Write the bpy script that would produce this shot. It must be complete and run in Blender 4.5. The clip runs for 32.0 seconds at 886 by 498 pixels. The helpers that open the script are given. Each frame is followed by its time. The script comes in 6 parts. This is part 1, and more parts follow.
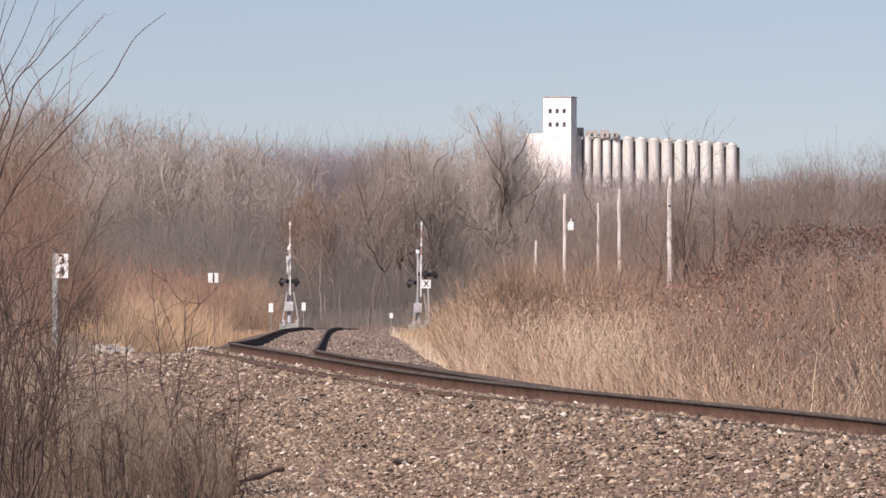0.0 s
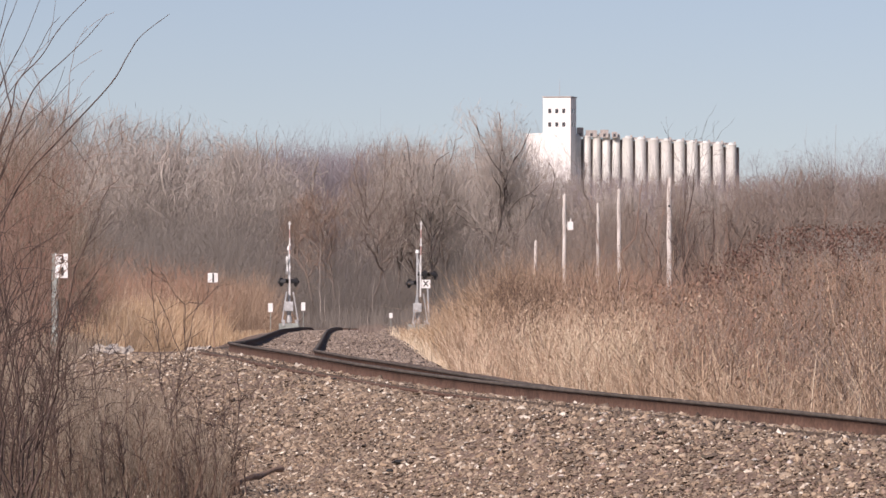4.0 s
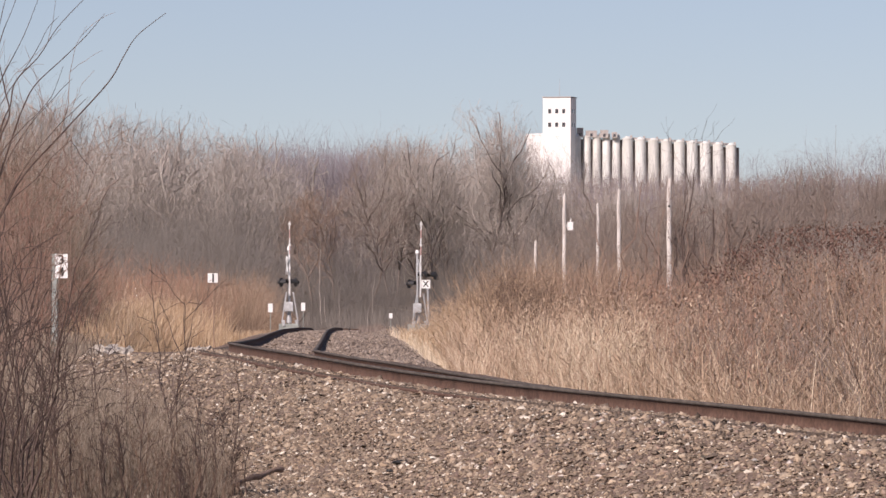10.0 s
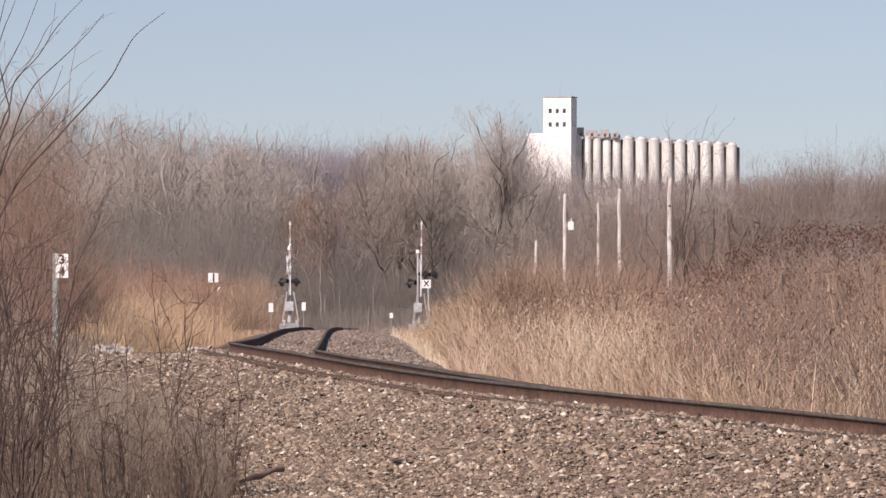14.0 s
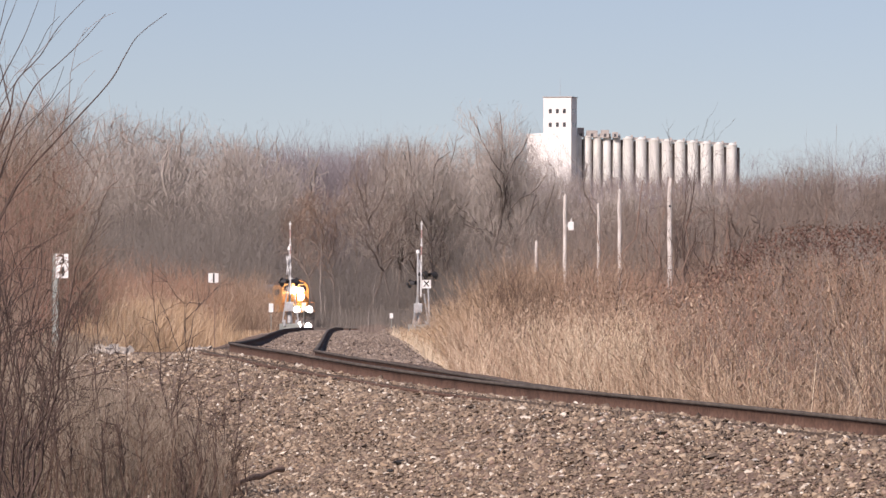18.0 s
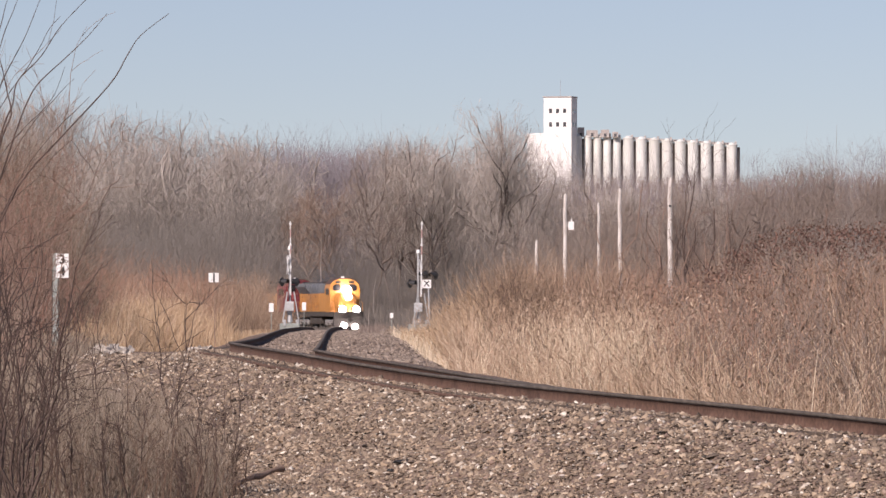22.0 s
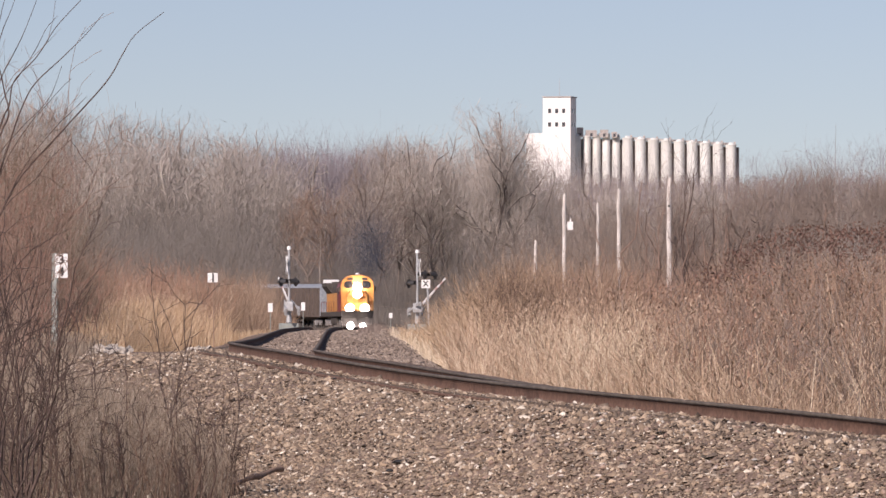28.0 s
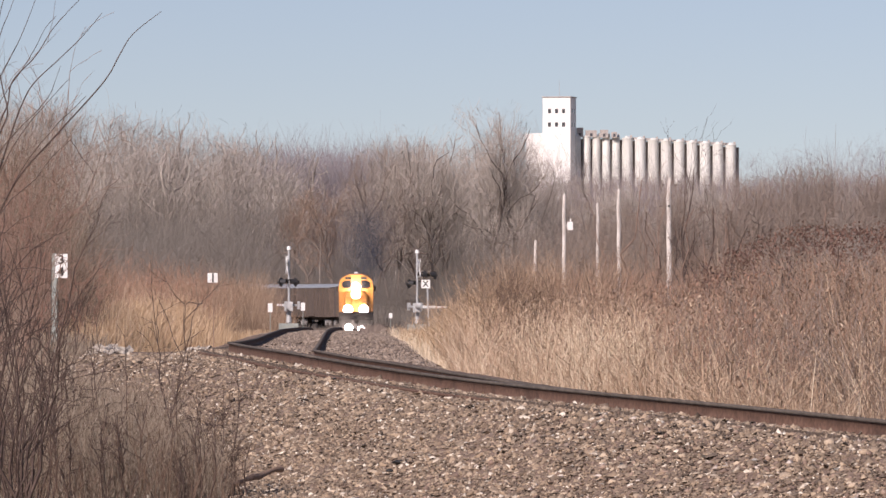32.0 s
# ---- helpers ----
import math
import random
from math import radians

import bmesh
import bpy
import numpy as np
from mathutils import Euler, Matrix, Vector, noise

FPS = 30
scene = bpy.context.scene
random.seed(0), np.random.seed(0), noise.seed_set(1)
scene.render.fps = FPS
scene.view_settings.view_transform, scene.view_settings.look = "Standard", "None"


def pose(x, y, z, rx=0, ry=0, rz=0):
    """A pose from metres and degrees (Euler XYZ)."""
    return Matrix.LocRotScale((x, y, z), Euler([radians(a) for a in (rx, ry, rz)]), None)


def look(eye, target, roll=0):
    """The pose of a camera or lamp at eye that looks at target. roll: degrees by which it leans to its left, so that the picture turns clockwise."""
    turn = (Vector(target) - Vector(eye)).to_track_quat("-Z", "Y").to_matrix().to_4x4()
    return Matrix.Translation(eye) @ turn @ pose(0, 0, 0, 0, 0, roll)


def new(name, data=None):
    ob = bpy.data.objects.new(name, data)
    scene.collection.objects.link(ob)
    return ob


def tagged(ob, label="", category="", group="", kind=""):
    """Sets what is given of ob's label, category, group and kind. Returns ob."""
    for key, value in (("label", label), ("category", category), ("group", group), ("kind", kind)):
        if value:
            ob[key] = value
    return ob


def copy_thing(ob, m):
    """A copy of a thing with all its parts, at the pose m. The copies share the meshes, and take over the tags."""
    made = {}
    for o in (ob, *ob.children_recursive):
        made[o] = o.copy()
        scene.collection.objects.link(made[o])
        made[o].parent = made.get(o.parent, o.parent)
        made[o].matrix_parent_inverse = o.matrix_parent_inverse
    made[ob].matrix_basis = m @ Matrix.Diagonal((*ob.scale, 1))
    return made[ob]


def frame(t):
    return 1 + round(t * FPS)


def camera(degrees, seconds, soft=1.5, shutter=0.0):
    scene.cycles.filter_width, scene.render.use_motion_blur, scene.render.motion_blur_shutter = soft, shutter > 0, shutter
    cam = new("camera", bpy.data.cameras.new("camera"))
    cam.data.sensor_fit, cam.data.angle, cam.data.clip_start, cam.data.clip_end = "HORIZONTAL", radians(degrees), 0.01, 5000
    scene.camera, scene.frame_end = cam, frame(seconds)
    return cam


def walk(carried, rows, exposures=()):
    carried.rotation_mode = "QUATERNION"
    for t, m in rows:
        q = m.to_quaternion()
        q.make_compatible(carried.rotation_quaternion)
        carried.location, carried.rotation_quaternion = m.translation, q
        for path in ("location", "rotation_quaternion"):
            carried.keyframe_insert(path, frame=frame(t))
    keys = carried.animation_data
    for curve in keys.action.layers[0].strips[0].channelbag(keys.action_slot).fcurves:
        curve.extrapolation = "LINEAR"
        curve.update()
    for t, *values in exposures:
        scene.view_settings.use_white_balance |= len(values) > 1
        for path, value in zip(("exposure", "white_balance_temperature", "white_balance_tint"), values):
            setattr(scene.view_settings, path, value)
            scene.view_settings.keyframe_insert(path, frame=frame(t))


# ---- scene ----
# ---- camera ----
cam = camera(10.0, 32.0, soft=1.5)
FOCAL = 784 / math.tan(radians(5.0))
EYE = Vector((0.0, 0.0, 1.36))
PITCH = 47.0 / FOCAL          # the horizon lies a little below the middle


def aim(dx, dy):
    """The camera's pose, turned by a sway of dx, dy small units."""
    a, p = dx / FOCAL, PITCH + dy / FOCAL
    return look(EYE, EYE + Vector((math.sin(-a), math.cos(a), math.tan(p))) * 100)


walk(cam, [(0, aim(-0.6, 0)), (0.5, aim(1.7, 0.1)), (1, aim(0.5, 0)), (1.5, aim(1.4, -0.1)), (2, aim(-2.3, -0.3)), (2.5, aim(0.8, 0.2)), (3, aim(1.1, 0)), (3.5,
           aim(-1.8, 0)), (5.5, aim(1.5, -0.8)), (6, aim(-1.5, 0.2)), (6.5, aim(-1.2, -1.1)), (7, aim(0.6, -0.8)), (7.5, aim(-1.1, -1.7)), (8, aim(-2,
           -0.8)), (8.5, aim(2.3, -0.5)), (9, aim(-0.6, -0.9)), (9.5, aim(-0.6, -0.6)), (10, aim(-1.4, 0.3)), (10.5, aim(0.1, -0.3)), (11, aim(-1.4,
           -0.5)), (11.5, aim(-1.4, -0.3)), (12, aim(-0.9, -0.1)), (12.5, aim(0.5, -0.1)), (13, aim(0.3, -0.3)), (13.5, aim(-0.6, 0.6)), (14,
           aim(-0.5, -0.2)), (14.5, aim(-1.1, -0)), (16.5, aim(0.5, -0.5)), (17, aim(0, -0.1)), (17.5, aim(-0.8, 0.1)), (18, aim(-0.3, 0.2)), (18.5,
           aim(0.9, 0.3)), (19, aim(-0.3, 0.3)), (19.5, aim(-0.5, 0.1)), (20, aim(-0.9, 0)), (20.5, aim(0.6, -1.1)), (21, aim(0.5, 0)), (21.5,
           aim(0.3, 0.1)), (22, aim(0.1, -0.3)), (22.5, aim(1.4, -0.2)), (23, aim(-0.3, 0.3)), (23.5, aim(1.7, -0.2)), (24, aim(0.3, 0.5)), (24.5,
           aim(-0.2, 0.1)), (25, aim(0.9, 0.8)), (25.5, aim(-0.5, 0.3)), (27.5, aim(1.7, -0)), (28, aim(-1.5, -0.2)), (28.5, aim(1.8, 0.1)), (29,
           aim(2.3, 0.1)), (29.5, aim(-0.2, -0)), (30, aim(-1.8, -0.3)), (30.5, aim(2.3, 0.3)), (31, aim(-0.8, 0)), (31.5, aim(0.9, -0.2)), (32,
           aim(-1.7, 0))],
     exposures=[(0, 0.24, 6550, 26), (32, 0.24, 6550, 26)])

# ---- light ----
SUN_AZ, SUN_EL = radians(-150), radians(34)     # azimuth from the line of sight, to the right
world = bpy.data.worlds.new("sky")
scene.world = world
world.use_nodes = True
wn = world.node_tree.nodes
sky = wn.new("ShaderNodeTexSky")
sky.sky_type, sky.sun_disc = "NISHITA", False
sky.sun_elevation, sky.sun_rotation = SUN_EL, SUN_AZ
sky.air_density, sky.dust_density, sky.ozone_density = 1.0, 0.5, 2.0
lift = wn.new("ShaderNodeMapping")         # a clear, even band above the horizon
lift.inputs["Location"].default_value = (0, 0, 0.05)
facing = wn.new("ShaderNodeTexCoord")
world.node_tree.links.new(facing.outputs["Generated"], lift.inputs[0])
world.node_tree.links.new(lift.outputs[0], sky.inputs[0])
veil = wn.new("ShaderNodeMix")             # thin blue winter air
veil.data_type, veil.blend_type = "RGBA", "MULTIPLY"
veil.inputs[0].default_value, veil.inputs[7].default_value = 1.0, (1.13, 1.088, 1.066, 1)
world.node_tree.links.new(sky.outputs[0], veil.inputs[6])
world.node_tree.links.new(veil.outputs[2], wn["Background"].inputs[0])
wn["Background"].inputs[1].default_value = 0.068
sun = new("sun", bpy.data.lights.new("sun", "SUN"))
sun.data.energy, sun.data.angle, sun.data.color = 4.2, radians(0.6), (1.0, 0.92, 0.80)
to_sun = Vector((math.sin(SUN_AZ) * math.cos(SUN_EL), math.cos(SUN_AZ) * math.cos(SUN_EL), math.sin(SUN_EL)))
sun.matrix_world = look(to_sun * 50, (0, 0, 0))

# ---- materials ----


def ramp(nt, fac, stops):
    r = nt.nodes.new("ShaderNodeValToRGB")
    el = r.color_ramp.elements
    while len(el) < len(stops):
        el.new(0.5)
    for e, (p, c) in zip(el, stops):
        e.position, e.color = p, (*c, 1)
    nt.links.new(fac, r.inputs[0])
    return r.outputs[0]


def spread(cols):
    return [(i / max(1, len(cols) - 1), c) for i, c in enumerate(cols)]


def material(name, cols, scale=4.0, rough=0.8, metal=0.0, bump=0.2, vary="", mottle=0.35, emit=0.0, stretch=(1, 1, 1)):
    """A surface of several colours: broad stains and fine grain by noise, or a colour for each piece (vary: island or object)."""
    m = bpy.data.materials.new(name)
    m.use_nodes = True
    nt, b = m.node_tree, m.node_tree.nodes["Principled BSDF"]
    co = nt.nodes.new("ShaderNodeTexCoord")
    mp = nt.nodes.new("ShaderNodeMapping")
    mp.inputs["Scale"].default_value = stretch
    nt.links.new(co.outputs["Object"], mp.inputs[0])
    big, fine = nt.nodes.new("ShaderNodeTexNoise"), nt.nodes.new("ShaderNodeTexNoise")
    for n, s, d in ((big, scale, 3.0), (fine, scale * 9, 5.0)):
        n.inputs["Scale"].default_value, n.inputs["Detail"].default_value = s, d
        nt.links.new(mp.outputs[0], n.inputs["Vector"])
    if vary == "island":
        g = nt.nodes.new("ShaderNodeNewGeometry")
        fac = g.outputs["Random Per Island"]
    elif vary == "object":
        g = nt.nodes.new("ShaderNodeObjectInfo")
        fac = g.outputs["Random"]
    else:
        st = nt.nodes.new("ShaderNodeMapRange")
        st.inputs["From Min"].default_value, st.inputs["From Max"].default_value = 0.3, 0.7
        nt.links.new(big.outputs["Fac"], st.inputs["Value"])
        fac = st.outputs[0]
    col = ramp(nt, fac, spread(cols))
    mix = nt.nodes.new("ShaderNodeMix")
    mix.data_type, mix.blend_type = "RGBA", "MULTIPLY"
    mix.inputs[0].default_value = 1.0
    g2 = ramp(nt, fine.outputs["Fac"], [(0.3, (1 - mottle,) * 3), (0.7, (1 + mottle * 0.4,) * 3)])
    nt.links.new(col, mix.inputs[6])
    nt.links.new(g2, mix.inputs[7])
    nt.links.new(mix.outputs[2], b.inputs["Base Color"])
    b.inputs["Roughness"].default_value, b.inputs["Metallic"].default_value = rough, metal
    if rough > 0.7:
        b.inputs["Specular IOR Level"].default_value = 0.2
    if bump:
        bp = nt.nodes.new("ShaderNodeBump")
        bp.inputs["Strength"].default_value, bp.inputs["Distance"].default_value = bump, 0.02
        nt.links.new(fine.outputs["Fac"], bp.inputs["Height"])
        nt.links.new(bp.outputs[0], b.inputs["Normal"])
    if emit:
        b.inputs["Emission Color"].default_value = (*cols[0], 1)
        b.inputs["Emission Strength"].default_value = emit
    return m


M = dict(
    soil=material("soil", [(0.20, 0.14, 0.09), (0.27, 0.20, 0.13), (0.17, 0.13, 0.08)], 0.5, 0.95),
    ballast=material("ballast", [(0.215, 0.155, 0.12), (0.27, 0.20, 0.155), (0.18, 0.133, 0.105)], 3.0, 0.95, bump=0.9, mottle=0.6),
    stone=material("stone", [(0.130, 0.099, 0.074), (0.329, 0.245, 0.175), (0.204, 0.157, 0.121), (0.521, 0.404, 0.290), (0.272, 0.217, 0.162), (0.164, 0.129, 0.102),
                             (0.408, 0.310, 0.217), (0.238, 0.193, 0.151), (0.612, 0.490, 0.362), (0.216, 0.170, 0.130), (0.363, 0.275, 0.193), (0.850, 0.783, 0.664)], 14, 0.85, vary="island"),
    stone_single=material("stone_single", [(0.122, 0.092, 0.074), (0.286, 0.204, 0.159), (0.184, 0.138, 0.117), (0.428, 0.316, 0.244), (0.255, 0.194, 0.159), (0.714, 0.632, 0.562)], 14, 0.85, vary="object"),
    # distant stones: haze put in as greyer, flatter tones
    stone_hazed=material("stone_hazed", [(0.22, 0.175, 0.14), (0.33, 0.265, 0.21), (0.25, 0.20, 0.16), (0.42, 0.345, 0.28), (0.29, 0.23, 0.185), (0.52, 0.44, 0.37)], 14, 0.88, vary="island"),
    limestone=material("limestone", [(0.62, 0.57, 0.50), (0.46, 0.41, 0.35), (0.66, 0.61, 0.54)], 6, 0.9, bump=0.6),
    rail_top=material("rail_top", [(0.15, 0.128, 0.108), (0.11, 0.095, 0.082), (0.18, 0.15, 0.125)], 3, 0.9, 0.0, 0.05, stretch=(1, 0.1, 1)),
    rail_rust=material("rail_rust", [(0.125, 0.075, 0.055), (0.165, 0.10, 0.074), (0.10, 0.062, 0.048)], 2.5, 0.85, 0.0, 0.3),
    tie=material("tie", [(0.10, 0.075, 0.055), (0.16, 0.125, 0.10), (0.07, 0.055, 0.045)], 3, 0.9, bump=0.6, stretch=(1, 6, 6)),
    straw=material("straw", [(0.34, 0.232, 0.155), (0.57, 0.44, 0.32), (0.41, 0.288, 0.195), (0.68, 0.545, 0.41), (0.28, 0.18, 0.12), (0.49, 0.358, 0.25), (0.37, 0.248, 0.168)], 2, 0.8, 0, 0, "island", 0.15),
    straw_gold=material("straw_gold", [(0.40, 0.27, 0.16), (0.55, 0.41, 0.265), (0.46, 0.315, 0.19), (0.33, 0.215, 0.135), (0.66, 0.52, 0.36), (0.37, 0.24, 0.145)], 2, 0.8, 0, 0, "island", 0.15),
    thicket=material("thicket", [(0.168, 0.152, 0.136), (0.187, 0.170, 0.152), (0.153, 0.139, 0.126), (0.179, 0.160, 0.141)], 2, 0.88, 0, 0, "island", 0.1),
    willow_tan=material("willow_tan", [(0.27, 0.185, 0.145), (0.33, 0.235, 0.185), (0.21, 0.14, 0.11)], 6, 0.8, 0, 0.2),
    brush_olive=material("brush_olive", [(0.235, 0.195, 0.15), (0.31, 0.262, 0.205), (0.18, 0.145, 0.112), (0.265, 0.213, 0.162), (0.38, 0.325, 0.26)], 2, 0.88, 0, 0, "island", 0.1),
    timber=material("timber", [(0.28, 0.195, 0.145), (0.33, 0.235, 0.175), (0.22, 0.155, 0.115)], 6, 0.9, 0, 0.4),
    brush_tan=material("brush_tan", [(0.22, 0.15, 0.105), (0.36, 0.265, 0.19), (0.17, 0.11, 0.08), (0.29, 0.20, 0.14), (0.50, 0.39, 0.28)], 2, 0.85, 0, 0, "island", 0.15),
    brush_red=material("brush_red", [(0.305, 0.173, 0.120), (0.378, 0.228, 0.159), (0.256, 0.154, 0.112), (0.342, 0.220, 0.162)], 2, 0.85, 0, 0, "island", 0.15),
    brush_dark=material("brush_dark", [(0.105, 0.072, 0.054), (0.14, 0.095, 0.07), (0.085, 0.06, 0.046), (0.18, 0.12, 0.085)], 2, 0.85, 0, 0, "island", 0.15),
    straw_pale=material("straw_pale", [(0.74, 0.62, 0.46), (0.66, 0.53, 0.37), (0.80, 0.69, 0.53), (0.58, 0.45, 0.30)], 2, 0.75, 0, 0, "island", 0.15),
    brush_grey=material("brush_grey", [(0.215, 0.175, 0.15), (0.27, 0.22, 0.185), (0.19, 0.155, 0.135), (0.24, 0.19, 0.16)], 2, 0.85, 0, 0, "island", 0.15),
    bark_pale=material("bark_pale", [(0.41, 0.366, 0.326), (0.32, 0.28, 0.25), (0.49, 0.44, 0.39)], 0.5, 0.9, 0, 0.4, stretch=(1, 1, 0.3)),
    bark_grey=material("bark_grey", [(0.25, 0.205, 0.175), (0.19, 0.155, 0.135), (0.30, 0.25, 0.215)], 0.5, 0.9, 0, 0.4, stretch=(1, 1, 0.3)),
    bark_dark=material("bark_dark", [(0.145, 0.118, 0.104), (0.18, 0.15, 0.13), (0.115, 0.094, 0.084)], 0.5, 0.9, 0, 0.4, stretch=(1, 1, 0.3)),
    twig_pale=material("twig_pale", [(0.42, 0.376, 0.333), (0.36, 0.32, 0.283), (0.50, 0.452, 0.404), (0.33, 0.291, 0.256)], 2, 0.9, 0, 0, "island", 0.1),
    twig_brown=material("twig_brown", [(0.27, 0.222, 0.188), (0.22, 0.18, 0.153), (0.315, 0.26, 0.22), (0.235, 0.185, 0.155)], 2, 0.9, 0, 0, "island", 0.1),
    twig_russet=material("twig_russet", [(0.30, 0.215, 0.165), (0.25, 0.18, 0.138), (0.34, 0.25, 0.19)], 2, 0.9, 0, 0, "island", 0.1),
    # far twigs: the haze of distance is mixed into this cool grey
    twig_haze=material("twig_haze", [(0.22, 0.20, 0.215), (0.26, 0.23, 0.24), (0.19, 0.18, 0.20)], 2, 0.9, 0, 0, "island", 0.1),
    willow=material("willow", [(0.085, 0.062, 0.055), (0.12, 0.085, 0.07), (0.07, 0.052, 0.048)], 6, 0.8, 0, 0.2),
    willow_red=material("willow_red", [(0.29, 0.165, 0.125), (0.35, 0.205, 0.155), (0.22, 0.13, 0.10)], 6, 0.8, 0, 0.2),
    concrete=material("concrete", [(0.71, 0.72, 0.68), (0.63, 0.625, 0.58), (0.76, 0.77, 0.73), (0.67, 0.67, 0.63), (0.74, 0.75, 0.715), (0.65, 0.65, 0.61)], 0.09, 0.9, 0, 0.1, vary="object", mottle=0.28, stretch=(1, 1, 0.12)),
    # recessed walls between silos: shade of the gaps put into the colour
    gap_shade=material("gap_shade", [(0.17, 0.14, 0.125), (0.23, 0.19, 0.17), (0.13, 0.11, 0.10)], 0.4, 0.9, 0, 0.2),
    gallery=material("gallery", [(0.50, 0.46, 0.42), (0.42, 0.39, 0.37), (0.56, 0.52, 0.48)], 0.3, 0.85),
    white_wall=material("white_wall", [(0.85, 0.84, 0.81), (0.80, 0.79, 0.76)], 0.2, 0.8, 0, 0.05, mottle=0.08),
    pane=material("pane", [(0.05, 0.055, 0.06), (0.09, 0.09, 0.10)], 1, 0.15, 0, 0),
    pole_wood=material("pole_wood", [(0.64, 0.60, 0.56), (0.74, 0.70, 0.655), (0.46, 0.41, 0.37)], 1.2, 0.9, 0, 0.5, stretch=(4, 4, 0.5)),
    sign_white=material("sign_white", [(0.82, 0.82, 0.80), (0.76, 0.76, 0.74)], 4, 0.5, 0, 0.02, mottle=0.08),
    sign_black=material("sign_black", [(0.02, 0.02, 0.02), (0.035, 0.035, 0.035)], 4, 0.6, 0, 0),
    galvanised=material("galvanised", [(0.55, 0.56, 0.56), (0.46, 0.47, 0.47), (0.62, 0.63, 0.63)], 4, 0.55, 0.3, 0.05),
    grey_green=material("grey_green", [(0.36, 0.39, 0.36), (0.30, 0.33, 0.31)], 3, 0.75),
    hood_black=material("hood_black", [(0.025, 0.025, 0.027), (0.04, 0.04, 0.04)], 4, 0.5, 0, 0),
    arm_red=material("arm_red", [(0.60, 0.40, 0.36), (0.54, 0.34, 0.31)], 4, 0.5, 0, 0),
    asphalt=material("asphalt", [(0.06, 0.058, 0.055), (0.09, 0.085, 0.08)], 2, 0.9, 0, 0.4),
    yellow=material("yellow", [(0.62, 0.28, 0.065), (0.56, 0.25, 0.06), (0.65, 0.30, 0.08)], 0.7, 0.4, 0, 0.02, mottle=0.12),
    loco_grey=material("loco_grey", [(0.22, 0.23, 0.24), (0.17, 0.18, 0.19)], 0.8, 0.6),
    roof_brown=material("roof_brown", [(0.13, 0.075, 0.05), (0.10, 0.06, 0.042)], 0.8, 0.6),
    loco_red=material("loco_red", [(0.24, 0.045, 0.045), (0.19, 0.036, 0.04)], 0.8, 0.45),
    under=material("under", [(0.08, 0.072, 0.066), (0.115, 0.10, 0.088)], 2, 0.85),
    car_brown=material("car_brown", [(0.165, 0.128, 0.108), (0.135, 0.108, 0.092), (0.19, 0.145, 0.12)], 0.7, 0.75),
    truck_grey=material("truck_grey", [(0.42, 0.42, 0.42), (0.33, 0.32, 0.31), (0.24, 0.22, 0.21)], 1.5, 0.7),
    car_blue=material("car_blue", [(0.36, 0.40, 0.44), (0.30, 0.335, 0.37)], 0.8, 0.6),
    glass_dark=material("glass_dark", [(0.012, 0.012, 0.014), (0.02, 0.02, 0.022)], 1, 0.3, 0, 0),
    smoke=material("smoke", [(0.055, 0.07, 0.10), (0.075, 0.09, 0.12)], 2, 0.95, 0, 0, "island", 0.1),
    car_roof=material("car_roof", [(0.42, 0.45, 0.48), (0.36, 0.39, 0.42)], 0.6, 0.55, 0.2),
    lamp=material("lamp", [(1.0, 0.97, 0.90)], 1, 0.3, 0, 0, mottle=0.0, emit=30),
    leaf_dark=material("leaf_dark", [(0.15, 0.088, 0.068), (0.195, 0.114, 0.088), (0.11, 0.071, 0.058), (0.24, 0.148, 0.115)], 6, 0.85, 0, 0, "island"),
)

# ---- mesh tools ----


def mesh_from(name, verts, faces, mats, smooth=False):
    me = bpy.data.meshes.new(name)
    verts = np.asarray(verts, dtype=np.float32).reshape(-1, 3)
    faces = np.asarray(faces, dtype=np.int32)
    n, k = faces.shape
    me.vertices.add(len(verts))
    me.vertices.foreach_set("co", verts.ravel())
    me.loops.add(n * k)
    me.loops.foreach_set("vertex_index", faces.ravel())
    me.polygons.add(n)
    me.polygons.foreach_set("loop_start", np.arange(0, n * k, k, dtype=np.int32))
    me.polygons.foreach_set("loop_total", np.full(n, k, dtype=np.int32))
    if smooth:
        me.polygons.foreach_set("use_smooth", np.ones(n, dtype=bool))
    me.update(calc_edges=True)
    me.materials.append(mats)
    return me


def part(name, bm, mat, parent, label=""):
    me = bpy.data.meshes.new(name)
    bm.normal_update()
    bm.to_mesh(me)
    bm.free()
    me.materials.append(mat)
    ob = new(name, me)
    ob.parent = parent
    if label:
        ob["label"] = label
    return ob


def part_mesh(name, me, parent, label=""):
    ob = new(name, me)
    ob.parent = parent
    if label:
        ob["label"] = label
    return ob


def box(bm, x0, x1, y0, y1, z0, z1, bevel=0.0, m=None):
    r = bmesh.ops.create_cube(bm, size=1.0, matrix=Matrix.Translation(((x0 + x1) / 2, (y0 + y1) / 2, (z0 + z1) / 2)) @ Matrix.Diagonal((x1 - x0, y1 - y0, z1 - z0, 1)))
    if bevel:
        es = list({e for v in r["verts"] for e in v.link_edges})
        bv = bmesh.ops.bevel(bm, geom=es, offset=bevel, segments=2, affect="EDGES", profile=0.6)
        vs = list({v for f in bv["faces"] for v in f.verts} | {v for v in r["verts"] if v.is_valid})
    else:
        vs = r["verts"]
    if m is not None:
        bmesh.ops.transform(bm, matrix=m, verts=[v for v in vs if v.is_valid])
    return bm


